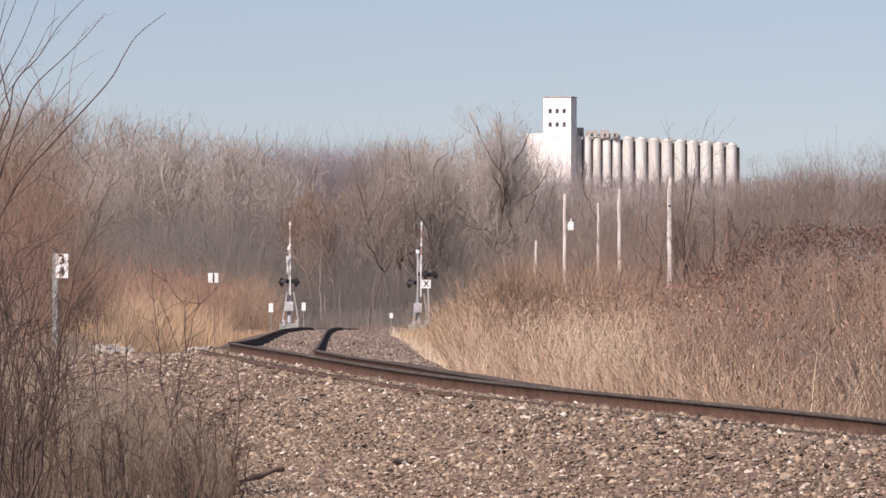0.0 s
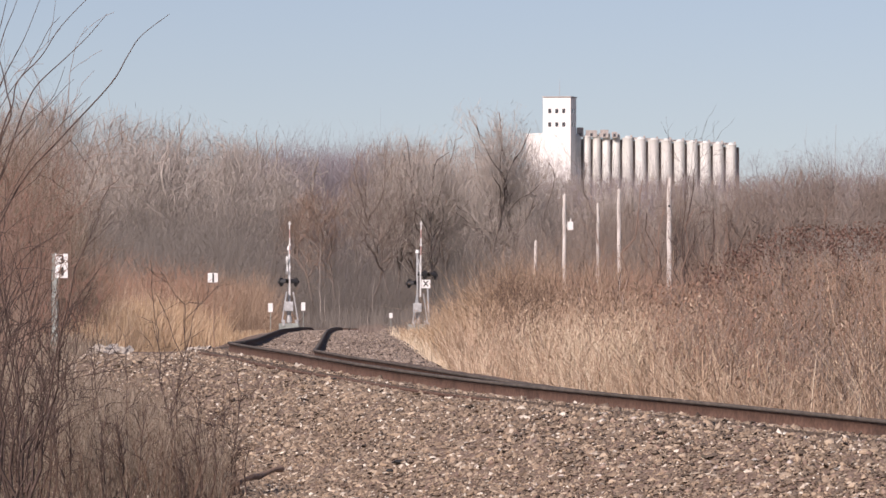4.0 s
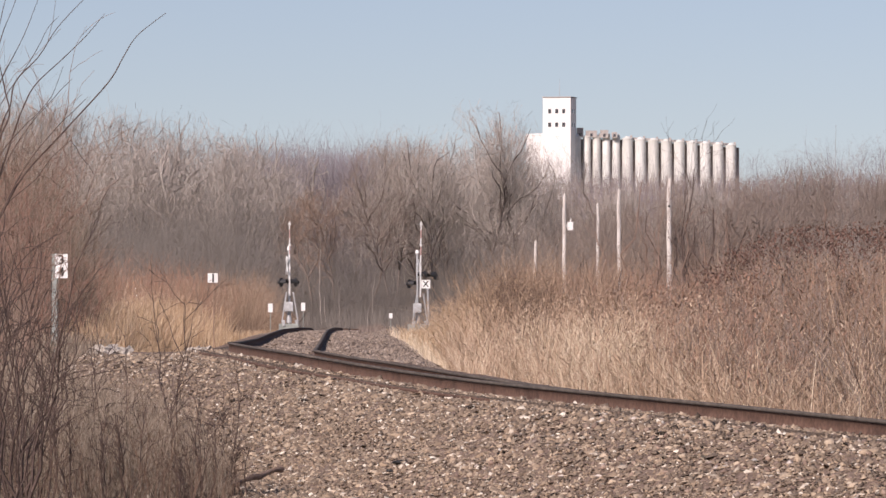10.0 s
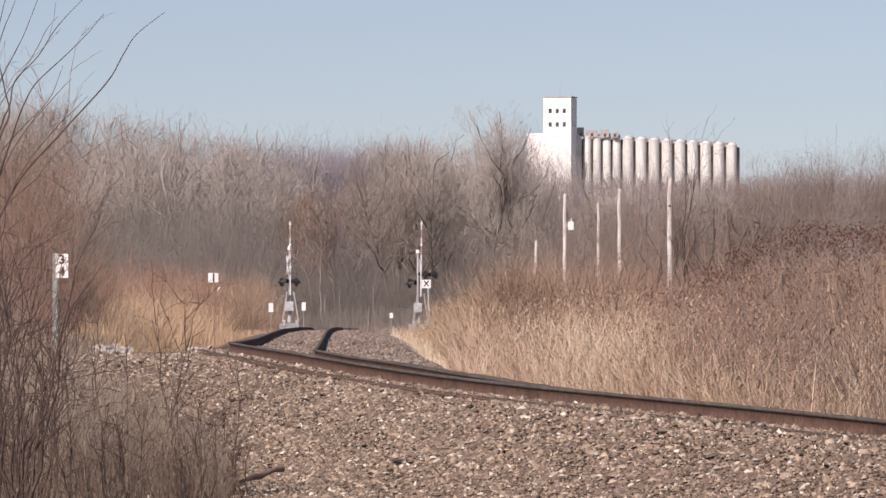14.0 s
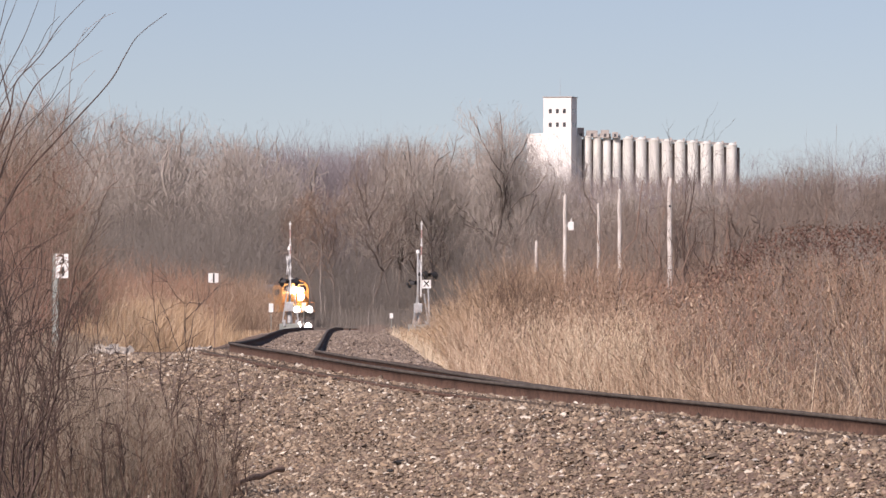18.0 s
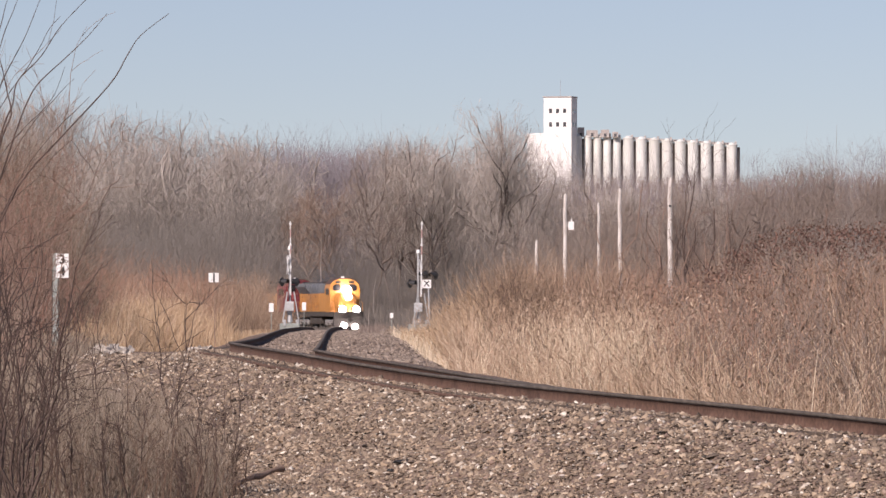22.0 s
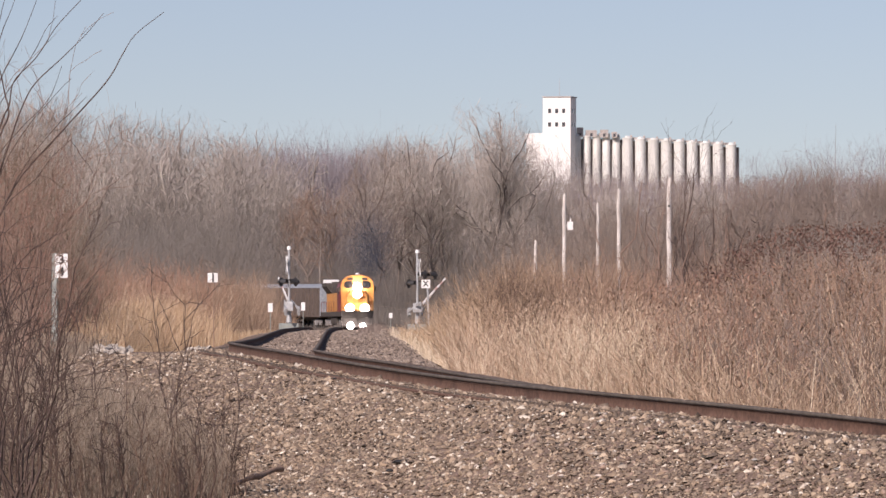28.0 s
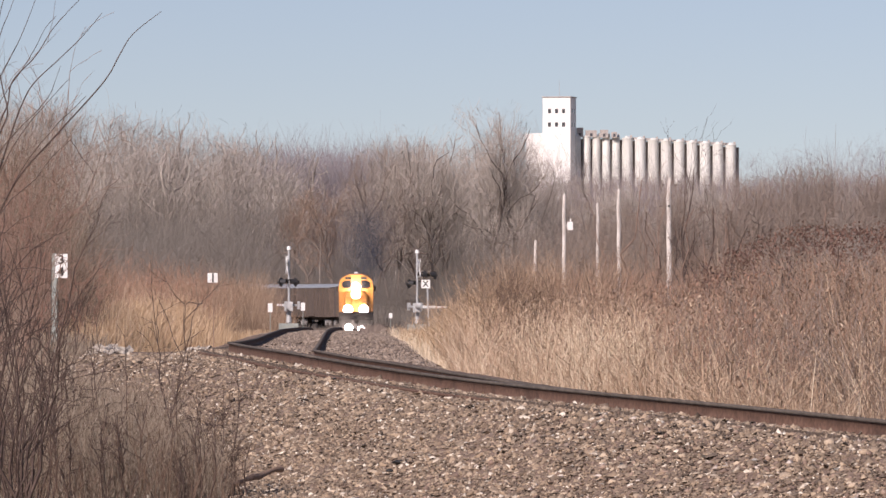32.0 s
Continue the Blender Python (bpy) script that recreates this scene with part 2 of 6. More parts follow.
def rod(bm, a, b, r0, r1=None, seg=10):
    a, b = Vector(a), Vector(b)
    d = b - a
    q = d.to_track_quat("Z", "Y").to_matrix().to_4x4()
    bmesh.ops.create_cone(bm, cap_ends=True, segments=seg, radius1=r0, radius2=r0 if r1 is None else r1, depth=d.length,
                          matrix=Matrix.Translation((a + b) / 2) @ q)
    return bm


def prism(bm, pts, y0, y1):
    """A solid with the outline pts (x, z), from y0 to y1."""
    a = [bm.verts.new((x, y0, z)) for x, z in pts]
    b = [bm.verts.new((x, y1, z)) for x, z in pts]
    n = len(pts)
    bm.faces.new(a)
    bm.faces.new(b[::-1])
    for i in range(n):
        bm.faces.new((a[i], b[i], b[(i + 1) % n], a[(i + 1) % n]))
    bmesh.ops.recalc_face_normals(bm, faces=bm.faces[:])
    return bm


def bm0():
    return bmesh.new()


def empty(name, x, y, z, rz=0.0):
    e = new(name)
    e.empty_display_size = 0.2
    e.matrix_world = pose(x, y, z, 0, 0, rz)
    return e


def ribbons(name, line, width, turn, mat):
    """Blades: line (n, k, 3) points, width (n, k), turn (n) the way each one faces."""
    n, k, _ = line.shape
    side = np.stack([np.cos(turn), np.sin(turn), np.zeros(n)], 1)[:, None, :] * width[:, :, None] * 0.5
    v = np.stack([line - side, line + side], 2).reshape(n, k * 2, 3)
    base = (np.arange(n) * k * 2)[:, None]
    f = np.concatenate([base + np.array([2 * i, 2 * i + 1, 2 * i + 3, 2 * i + 2]) for i in range(k - 1)], 1).reshape(-1, 4)
    return mesh_from(name, v, f, mat)


def ribbon_sets(name, sets, mat):
    """One mesh of blades with different numbers of points: sets of (line, width, turn)."""
    vs, fs, at = [], [], 0
    for line, width, turn in sets:
        n, k, _ = line.shape
        side = np.stack([np.cos(turn), np.sin(turn), np.zeros(n)], 1)[:, None, :] * width[:, :, None] * 0.5
        vs.append(np.stack([line - side, line + side], 2).reshape(-1, 3))
        base = at + (np.arange(n) * k * 2)[:, None]
        fs.append(np.concatenate([base + np.array([2 * i, 2 * i + 1, 2 * i + 3, 2 * i + 2]) for i in range(k - 1)], 1).reshape(-1, 4))
        at += n * k * 2
    return mesh_from(name, np.concatenate(vs), np.concatenate(fs), mat)


def tube_path(bm, pts, radii, seg=10):
    """One closed tube through the points."""
    rings = []
    for i, (p, r) in enumerate(zip(pts, radii)):
        d = Vector(pts[min(i + 1, len(pts) - 1)]) - Vector(pts[max(i - 1, 0)])
        q = Vector((0, 0, 1)).rotation_difference(d)
        rings.append([bm.verts.new(Vector(p) + q @ Vector((math.cos(6.2832 * k / seg) * r, math.sin(6.2832 * k / seg) * r, 0))) for k in range(seg)])
    for u, w in zip(rings, rings[1:]):
        for k in range(seg):
            bm.faces.new((u[k], u[(k + 1) % seg], w[(k + 1) % seg], w[k]))
    bm.faces.new(rings[0][::-1])
    bm.faces.new(rings[-1])
    return bm


def tubes(name, segs, mat, sides=3):
    """Limbs: rows of x0 y0 z0 x1 y1 z1 r0 r1, each a slim prism."""
    s = np.asarray(segs, dtype=np.float64)
    a, b = s[:, :3], s[:, 3:6]
    d = b - a
    d /= np.linalg.norm(d, axis=1)[:, None] + 1e-9
    up = np.where(np.abs(d[:, 2:3]) > 0.9, np.array([[1.0, 0, 0]]), np.array([[0, 0, 1.0]]))
    u = np.cross(d, up)
    u /= np.linalg.norm(u, axis=1)[:, None]
    w = np.cross(d, u)
    ang = np.arange(sides) * 2 * np.pi / sides
    ring = u[:, None, :] * np.cos(ang)[None, :, None] + w[:, None, :] * np.sin(ang)[None, :, None]
    v = np.concatenate([a[:, None] + ring * s[:, 6, None, None], b[:, None] + ring * s[:, 7, None, None]], 1)
    base = (np.arange(len(s)) * 2 * sides)[:, None]
    f = np.concatenate([base + np.array([i, (i + 1) % sides, sides + (i + 1) % sides, sides + i]) for i in range(sides)], 1).reshape(-1, 4)
    return mesh_from(name, v, f, mat, smooth=True)


# ---- the line of the railway and the lie of the land ----
GY = np.arange(12.0, 1100.0, 0.5)
HEAD = np.interp(GY, [12, 86.8, 89.5, 92, 180, 258, 359, 449, 493, 556, 1100], [-0.516, -0.0819, -0.034, -0.0204, -0.0170, -0.0120, -0.0075, -0.0105, -0.0150, -0.50, -0.50])
GX = np.concatenate([[0], np.cumsum((HEAD[1:] + HEAD[:-1]) * 0.25)])
GX += -2.892 - np.interp(87.4, GY, GX)
GS = np.concatenate([[0], np.cumsum(np.hypot(np.diff(GX), 0.5))])
GZ = np.interp(GY, [12, 40, 50, 62, 75, 87.4, 98, 118, 163, 210, 252, 281, 359, 449, 475, 495, 520, 569, 1100], [-0.3, -0.095, 0.0545, 0.11, 0.244, 0.225, 0.08, -0.10, -0.36, -0.78, -1.22, -1.93, -3.0, -3.5, -3.56, -3.78, -4.02, -4.1, -4.1])
KER = np.exp(-0.5 * (np.arange(-15, 16) / 5.0) ** 2)
GZ[15:-15] = np.convolve(GZ, KER / KER.sum(), "valid")


def track_x(y):
    return np.interp(y, GY, GX)


def track_z(y):
    """Top of the higher, outer rail."""
    return np.interp(y, GY, GZ)


def cant(y):
    return np.interp(y, [12, 81, 144, 480, 520, 1100], [0.157, 0.157, 0.0, 0.0, 0.05, 0.05])


def land(x, y):
    """Height of the ground."""
    low = np.interp(y, [-300, 0, 27, 45, 87, 117, 163, 258, 359, 449, 659, 958, 1500, 1900, 3000, 5000], [-0.3, -0.3, -0.4, -1.05, -0.85, -1.05, -1.4, -2.3, -3.5, -4.3, -4.5, -4.5, 14, 30, 34, 34])
    z = low
    return z + 0.10 * np.sin(x * 0.31 + y * 0.05) * np.clip(np.abs(x - track_x(y)) - 4.5, 0, 3) / 3


def spot(px, dist):
    """Sideways place of the line of sight px at a distance."""
    return (px - 784) / FOCAL * dist

# ---- ground, ballast, track ----


def build_ground():
    ys = np.concatenate([np.linspace(-300, 20, 30), np.arange(24, 160, 3.0), np.geomspace(160, 4900, 120)])
    xs = np.sinh(np.linspace(-6.5, 6.5, 161)) * 9.0
    X, Y = np.meshgrid(xs, ys)
    Z = land(X, Y)
    v = np.stack([X, Y, Z], 2).reshape(-1, 3)
    w = len(xs)
    i = (np.arange(len(ys) - 1)[:, None] * w + np.arange(w - 1)[None, :]).reshape(-1)
    f = np.stack([i, i + 1, i + w + 1, i + w], 1)
    g = new("ground", mesh_from("ground", v, f, M["soil"], smooth=True))
    return tagged(g, "bare brown winter soil under dry grass and brush", "ground", kind="structure")


BED_D = [-9.0, -5.2, -3.6, -2.6, -1.75, -1.5, -0.9, -0.6, 0, 0.6, 0.9, 1.5, 2.3, 3.2, 4.6]
BED_Z = [-2.6, -1.5, -1.02, -0.58, -0.24, -0.185, -0.165, -0.17, -0.18, -0.17, -0.17, -0.18, -0.22, -0.42, -1.5]


PAD_D = [-9.0, -7.6, -6.4, -1.75]
PAD_Z = [-1.5, -0.42, -0.30, -0.24]


def bed_z(d, y):
    """Top of the ballast at d to the right of the track's middle; a level pad widens it on the left where the line bends."""
    plain, wide = np.interp(d, BED_D, BED_Z), np.interp(d, PAD_D, PAD_Z)
    w = np.interp(y, [73, 81, 106, 116], [0, 1, 1, 0])
    h = np.where(d < -1.75, plain + (wide - plain) * w, plain)
    return track_z(y) + h - cant(y) * np.clip((d + 0.75) / 1.5, 0, 1)


def on_track(d, y):
    """The place d to the right of the track's middle."""
    h = np.interp(y, GY, HEAD)
    c = 1 / np.hypot(h, 1)
    return track_x(y) + d * c, y - d * h * c


def build_ballast():
    ys = np.concatenate([np.arange(15, 160, 0.5), np.arange(160, 900, 4.0)])
    D = np.concatenate([np.linspace(-9.0, -5.4, 14), np.linspace(-5.2, -1.5, 26), np.linspace(-1.4, 1.5, 20), np.linspace(1.7, 4.4, 12)])
    Yc, Dd = np.meshgrid(ys, D, indexing="ij")
    X, Y = on_track(Dd, Yc)
    Z = bed_z(Dd, Yc) + np.random.uniform(-0.018, 0.018, X.shape)
    v = np.stack([X, Y, Z], 2).reshape(-1, 3)
    w = len(D)
    i = (np.arange(len(ys) - 1)[:, None] * w + np.arange(w - 1)[None, :]).reshape(-1)
    f = np.stack([i, i + 1, i + w + 1, i + w], 1)
    b = new("ballast_bed", mesh_from("ballast_bed", v, f, M["ballast"]))
    return tagged(b, "sloping bed of pinkish grey crushed stone ballast", "ballast", kind="structure")


OCTA = np.array([[1, 0, 0], [0, 1, 0], [-1, 0, 0], [0, -1, 0], [0, 0, 1], [0, 0, -1]], float)
OCTA_F = np.array([[0, 1, 4], [1, 2, 4], [2, 3, 4], [3, 0, 4], [1, 0, 5], [2, 1, 5], [3, 2, 5], [0, 3, 5]])


def stone_points(n, size, rng):
    """Broken stones about their own middles: (n, 6, 3)."""
    v = OCTA[None] * rng.uniform(0.55, 1.15, (n, 6, 1)) + rng.normal(0, 0.22, (n, 6, 3))
    v *= (size[:, None] * rng.uniform(0.6, 1.25, (n, 3)) * np.array([1.15, 1.0, 0.72]))[:, None, :]
    a, t = rng.uniform(0, 6.28, n), rng.uniform(-0.6, 0.6, n)
    ca, sa, ct, st = np.cos(a), np.sin(a), np.cos(t), np.sin(t)
    x, y, z = v[..., 0], v[..., 1], v[..., 2]
    y, z = y * ct[:, None] - z * st[:, None], y * st[:, None] + z * ct[:, None]
    return np.stack([x * ca[:, None] - y * sa[:, None], x * sa[:, None] + y * ca[:, None], z], 2)


def scatter_stones(bed):
    rng = np.random.default_rng(5)
    groups = [(64000, (41, 67), (-4.9, -0.85)), (22000, (67, 92), (-4.4, -0.85)), (6500, (41, 62), (-7.5, -4.6)), (6000, (76, 112), (-7.4, -4.2))]
    allv = []
    for n, yr, dr in groups:
        y, d = rng.uniform(*yr, n), rng.uniform(*dr, n)
        d = np.where(np.abs(np.abs(d) - 0.75) < 0.12, d + 0.25, d)
        x, yy = on_track(d, y)
        c = np.stack([x, yy, np.maximum(bed_z(d, y), land(x, yy)) + rng.uniform(-0.006, 0.018, n)], 1)
        size = np.clip(rng.lognormal(np.log(0.0238), 0.42, n), 0.011, 0.062)
        allv.append(stone_points(n, size, rng) + c[:, None, :])
    v = np.concatenate(allv)
    n = len(v)
    f = (np.arange(n)[:, None, None] * 6 + OCTA_F[None, :6]).reshape(-1, 3)      # sunk: the underside is left open
    ob = new("stone_cover", mesh_from("stone_cover", v, f, M["stone"]))
    ob.parent = bed
    tagged(ob, kind="stuff")
    far = []
    for n, yr, dr in ((13000, (88, 165), (-0.6, 4.0)), (11000, (165, 262), (-2.2, 4.3))):
        y, d = rng.uniform(*yr, n), rng.uniform(*dr, n)
        d = np.where(np.abs(np.abs(d) - 0.75) < 0.12, d + 0.25, d)
        x, yy = on_track(d, y)
        c = np.stack([x, yy, np.maximum(bed_z(d, y), land(x, yy)) + rng.uniform(-0.006, 0.018, n)], 1)
        far.append(stone_points(n, np.clip(rng.lognormal(np.log(0.026), 0.42, n), 0.013, 0.07), rng) + c[:, None, :])
    v = np.concatenate(far)
    f = (np.arange(len(v))[:, None, None] * 6 + OCTA_F[None, :6]).reshape(-1, 3)
    ob = new("stone_cover", mesh_from("stone_cover", v, f, M["stone_hazed"]))
    ob.parent = bed
    tagged(ob, kind="stuff")
    kinds = []
    for k in range(8):
        kinds.append(mesh_from("stone", stone_points(1, np.array([0.042]), rng)[0], OCTA_F, M["stone_single"]))
    for k in range(300):
        y, d = rng.uniform(43, 54), rng.uniform(-4.2, -1.0)
        x, yy = on_track(d, y)
        s = new("stone", kinds[k % 8])
        s.parent = bed
        s.matrix_basis = pose(x, yy, bed_z(d, y) + 0.022, 0, 0, rng.uniform(0, 360)) @ Matrix.Diagonal((*rng.uniform(0.7, 1.3, 3), 1))


def sweep(outline, ys, off, drop):
    """A rail section (x, z) carried along the track."""
    n, k = len(ys), len(outline)
    o = np.array(outline)
    h = np.interp(ys, GY, HEAD)
    c = 1 / np.hypot(h, 1)
    z0 = track_z(ys) - drop(ys)
    d = o[None, :, 0] + off
    x = track_x(ys)[:, None] + d * c[:, None]
    y = ys[:, None] - d * (h * c)[:, None]
    z = z0[:, None] + o[None, :, 1]
    v = np.stack([x, y, z], 2).reshape(-1, 3)
    i = (np.arange(n - 1)[:, None] * k + np.arange(k)[None, :]).reshape(-1)
    j = (np.arange(n - 1)[:, None] * k + (np.arange(k)[None, :] + 1) % k).reshape(-1)
    return v, np.stack([i, j, j + k, i + k], 1)


RAIL_HEAD = [(-0.037, -0.036), (0.037, -0.036), (0.0375, -0.012), (0.028, -0.002), (0.0, 0.0), (-0.028, -0.002), (-0.0375, -0.012)]
RAIL_WEB = [(-0.076, -0.186), (0.076, -0.186), (0.076, -0.176), (0.022, -0.158), (0.0095, -0.14), (0.009, -0.06), (0.03, -0.0365), (-0.03, -0.0365), (-0.009, -0.06),
            (-0.0095, -0.14), (-0.022, -0.158), (-0.076, -0.176)]


def build_track():
    ys = np.concatenate([np.arange(15, 180, 0.6), np.arange(180, 900, 3.0)])
    tr = tagged(empty("railway_track", *on_track(0, 48.0), 0), "single railway track of brown rusty rails curving over ballast", "railway track", kind="structure")
    inv = tr.matrix_world.inverted()
    for off, drop in ((-0.755, lambda y: 0 * y), (0.755, cant)):
        rail = None
        for nm, o, mt in (("rail", RAIL_WEB, "rail_rust"), ("rail_head", RAIL_HEAD, "rail_top")):
            v, f = sweep(o, ys, off, drop)
            ob = new(nm, mesh_from(nm, v, f, M[mt]))
            ob.parent = rail or tr
            if rail is None:
                ob.matrix_parent_inverse = inv
                rail = ob
                ob["label"] = "rust-brown steel rail"
            else:
                ob["label"] = "worn dark steel running surface"
    tie = bm0()
    box(tie, -1.3, 1.3, -0.115, 0.115, -0.36, -0.183, 0.01)
    me = bpy.data.meshes.new("tie")
    tie.to_mesh(me)
    tie.free()
    me.materials.append(M["tie"])
    y = 36.0
    while y < 130:
        o = new("tie", me)
        o.parent = tr
        o.matrix_parent_inverse = inv
        h = float(np.interp(y, GY, HEAD))
        o.matrix_basis = pose(float(track_x(y)), y, float(track_z(y) - cant(y) / 2) - 0.004, 0, math.degrees(math.atan(float(cant(y)) / 1.5)), math.degrees(-math.atan(h)))
        y += 0.52
    return tr


# ---- grass and brush ----
RNG = np.random.default_rng(11)


def keep_off_track(x, y, gap):
    return np.abs(x - track_x(y)) / np.hypot(1, np.interp(y, GY, HEAD)) > gap


def surface(x, y):
    """Ground or ballast, whichever is higher."""
    return np.maximum(land(x, y), bed_z((x - track_x(y)) / np.hypot(1, np.interp(y, GY, HEAD)), y))


def patchy(x, y, seed, size):
    """Uneven growth: 0 to 1 over the ground."""
    r = np.random.default_rng(seed)
    v = np.zeros_like(x)
    for k in range(5):
        a = r.uniform(0, 6.28)
        f = r.uniform(0.5, 1.6) * 6.28 / size
        v += np.sin((x * math.cos(a) + y * 0.25 * math.sin(a)) * f + r.uniform(0, 6.28))
    return np.clip(0.5 + v / 4.0, 0, 1)


def blades(name, mat, n, px, dist, height, width, lean=0.25, gap=3.2, top=None, label="", knots=4, droop=0.0, clump=0.0, cat="grass", patch=None, both=False):
    """Upright stems between two lines of sight and two distances. top: how the height changes along the line of sight."""
    u = RNG.random(n)
    y = dist[0] * (dist[1] / dist[0]) ** RNG.random(n)
    p = px[0] + (px[1] - px[0]) * u
    if clump:
        c = RNG.integers(0, max(4, int(n / 40)), n)
        cp, cy = RNG.uniform(px[0], px[1], c.max() + 1), dist[0] * (dist[1] / dist[0]) ** RNG.random(c.max() + 1)
        p, y = cp[c], cy[c]
    x = (p - 784) / FOCAL * y
    if clump:
        x, y = x + RNG.normal(0, clump, n), y + RNG.normal(0, clump, n)
        p = x / y * FOCAL + 784
    ok = keep_off_track(x, y, gap) & (((x > track_x(y)) == (px[1] > 520)) | both)
    if patch:
        ok &= RNG.random(len(x)) < patchy(x, y, *patch)
    x, y, p = x[ok], y[ok], p[ok]
    n = len(x)
    h = RNG.uniform(*height, n)
    if top is not None:
        h = h * np.interp(p, top[0], top[1])
    base = np.stack([x, y, surface(x, y) - 0.05], 1)
    az = RNG.uniform(0, 2 * np.pi, n)
    ln = np.abs(RNG.normal(0, lean, n))
    t = np.linspace(0, 1, knots)
    out = np.stack([np.cos(az), np.sin(az), np.zeros(n)], 1)
    line = base[:, None, :] + out[:, None, :] * (ln * h)[:, None, None] * (t ** 1.7)[None, :, None]
    line[..., 2] += h[:, None] * (t - droop * t ** 3)[None, :]
    line[:, 1:, :2] += RNG.normal(0, 0.045, (n, knots - 1, 2)) * h[:, None, None]
    w = RNG.uniform(*width, n)[:, None] * (1 - 0.65 * t)[None, :]
    ob = new(name, ribbons(name, line, w, RNG.uniform(-0.9, 0.9, n), M[mat]))
    return tagged(ob, label, cat, kind="stuff")


def twiggy(name, mat, n, px, dist, height, width, gap=3.2, top=None, label="", forks=5, cat="brush", spreadw=0.5, wild=0.3, one_side=True, knots=3, patch=None, fine=False):
    """Bare bushes as stuff: bundles of forked and twisted stems."""
    y = dist[0] * (dist[1] / dist[0]) ** RNG.random(n)
    p = RNG.uniform(px[0], px[1], n)
    x = (p - 784) / FOCAL * y
    ok = keep_off_track(x, y, gap)
    if one_side:
        ok &= (x > track_x(y)) == (px[1] > 520)
    if patch:
        ok &= RNG.random(len(x)) < patchy(x, y, *patch)
    x, y, p = x[ok], y[ok], p[ok]
    n = len(x)
    h = RNG.uniform(*height, n)
    if top is not None:
        h = h * np.interp(p, top[0], top[1])
    lines, widths = [], []
    w0 = RNG.uniform(*width, n)
    az = RNG.uniform(0, 2 * np.pi, n)
    out = np.stack([np.cos(az), np.sin(az)], 1) * (RNG.random(n) * spreadw * 0.6)[:, None]
    t = np.linspace(0, 1, knots)
    kn = knots - 1
    st = np.zeros((n, knots, 3))
    st[..., 0], st[..., 1], st[..., 2] = x[:, None], y[:, None], (surface(x, y) - 0.05)[:, None]
    st[..., :2] += out[:, None, :] * h[:, None, None] * (t ** 1.3)[None, :, None]
    st[:, 1:, :2] += RNG.normal(0, 0.06, (n, kn, 2)) * h[:, None, None]
    st[..., 2] += h[:, None] * t[None, :]

    tf = np.linspace(0, 1, 2 if fine else knots)

    def fork(mother, length, low, high, scale):
        m, kn = len(mother), mother.shape[1] - 1
        f = RNG.uniform(low, high, m)
        i = np.minimum((f * kn).astype(int), kn - 1)
        g = f * kn - i
        idx = np.arange(m)
        b = mother[idx, i] * (1 - g)[:, None] + mother[idx, i + 1] * g[:, None]
        a2 = RNG.uniform(0, 2 * np.pi, m)
        L = length * RNG.uniform(0.18, 0.45, m) * (1.15 - f * 0.6) * scale
        up = RNG.uniform(wild, 1.0, m)
        flat = np.sqrt(np.maximum(0.05, 1 - up * up))
        dirv = np.stack([np.cos(a2) * flat, np.sin(a2) * flat, up], 1)
        ln = b[:, None, :] + dirv[:, None, :] * L[:, None, None] * tf[None, :, None]
        ln[:, 1:] += RNG.normal(0, 0.11, (m, len(tf) - 1, 3)) * L[:, None, None]
        return ln

    for k in range(forks):
        ln = fork(st, h, 0.2, 0.9, 1.0)
        lines.append(ln)
        widths.append((w0 * 0.6)[:, None] * (1 - 0.6 * tf)[None, :])
        lines.append(fork(ln, h, 0.2, 0.9, 0.55))
        widths.append((w0 * 0.45)[:, None] * (1 - 0.6 * tf)[None, :])
    ln, wd = np.concatenate(lines), np.concatenate(widths)
    sets = [(st, w0[:, None] * (1 - 0.75 * t)[None, :], RNG.normal(-0.4, 0.6, n)), (ln, wd, RNG.normal(-0.4, 0.6, len(ln)))]
    ob = new(name, ribbon_sets(name, sets, M[mat]))
    return tagged(ob, label, cat, kind="stuff")


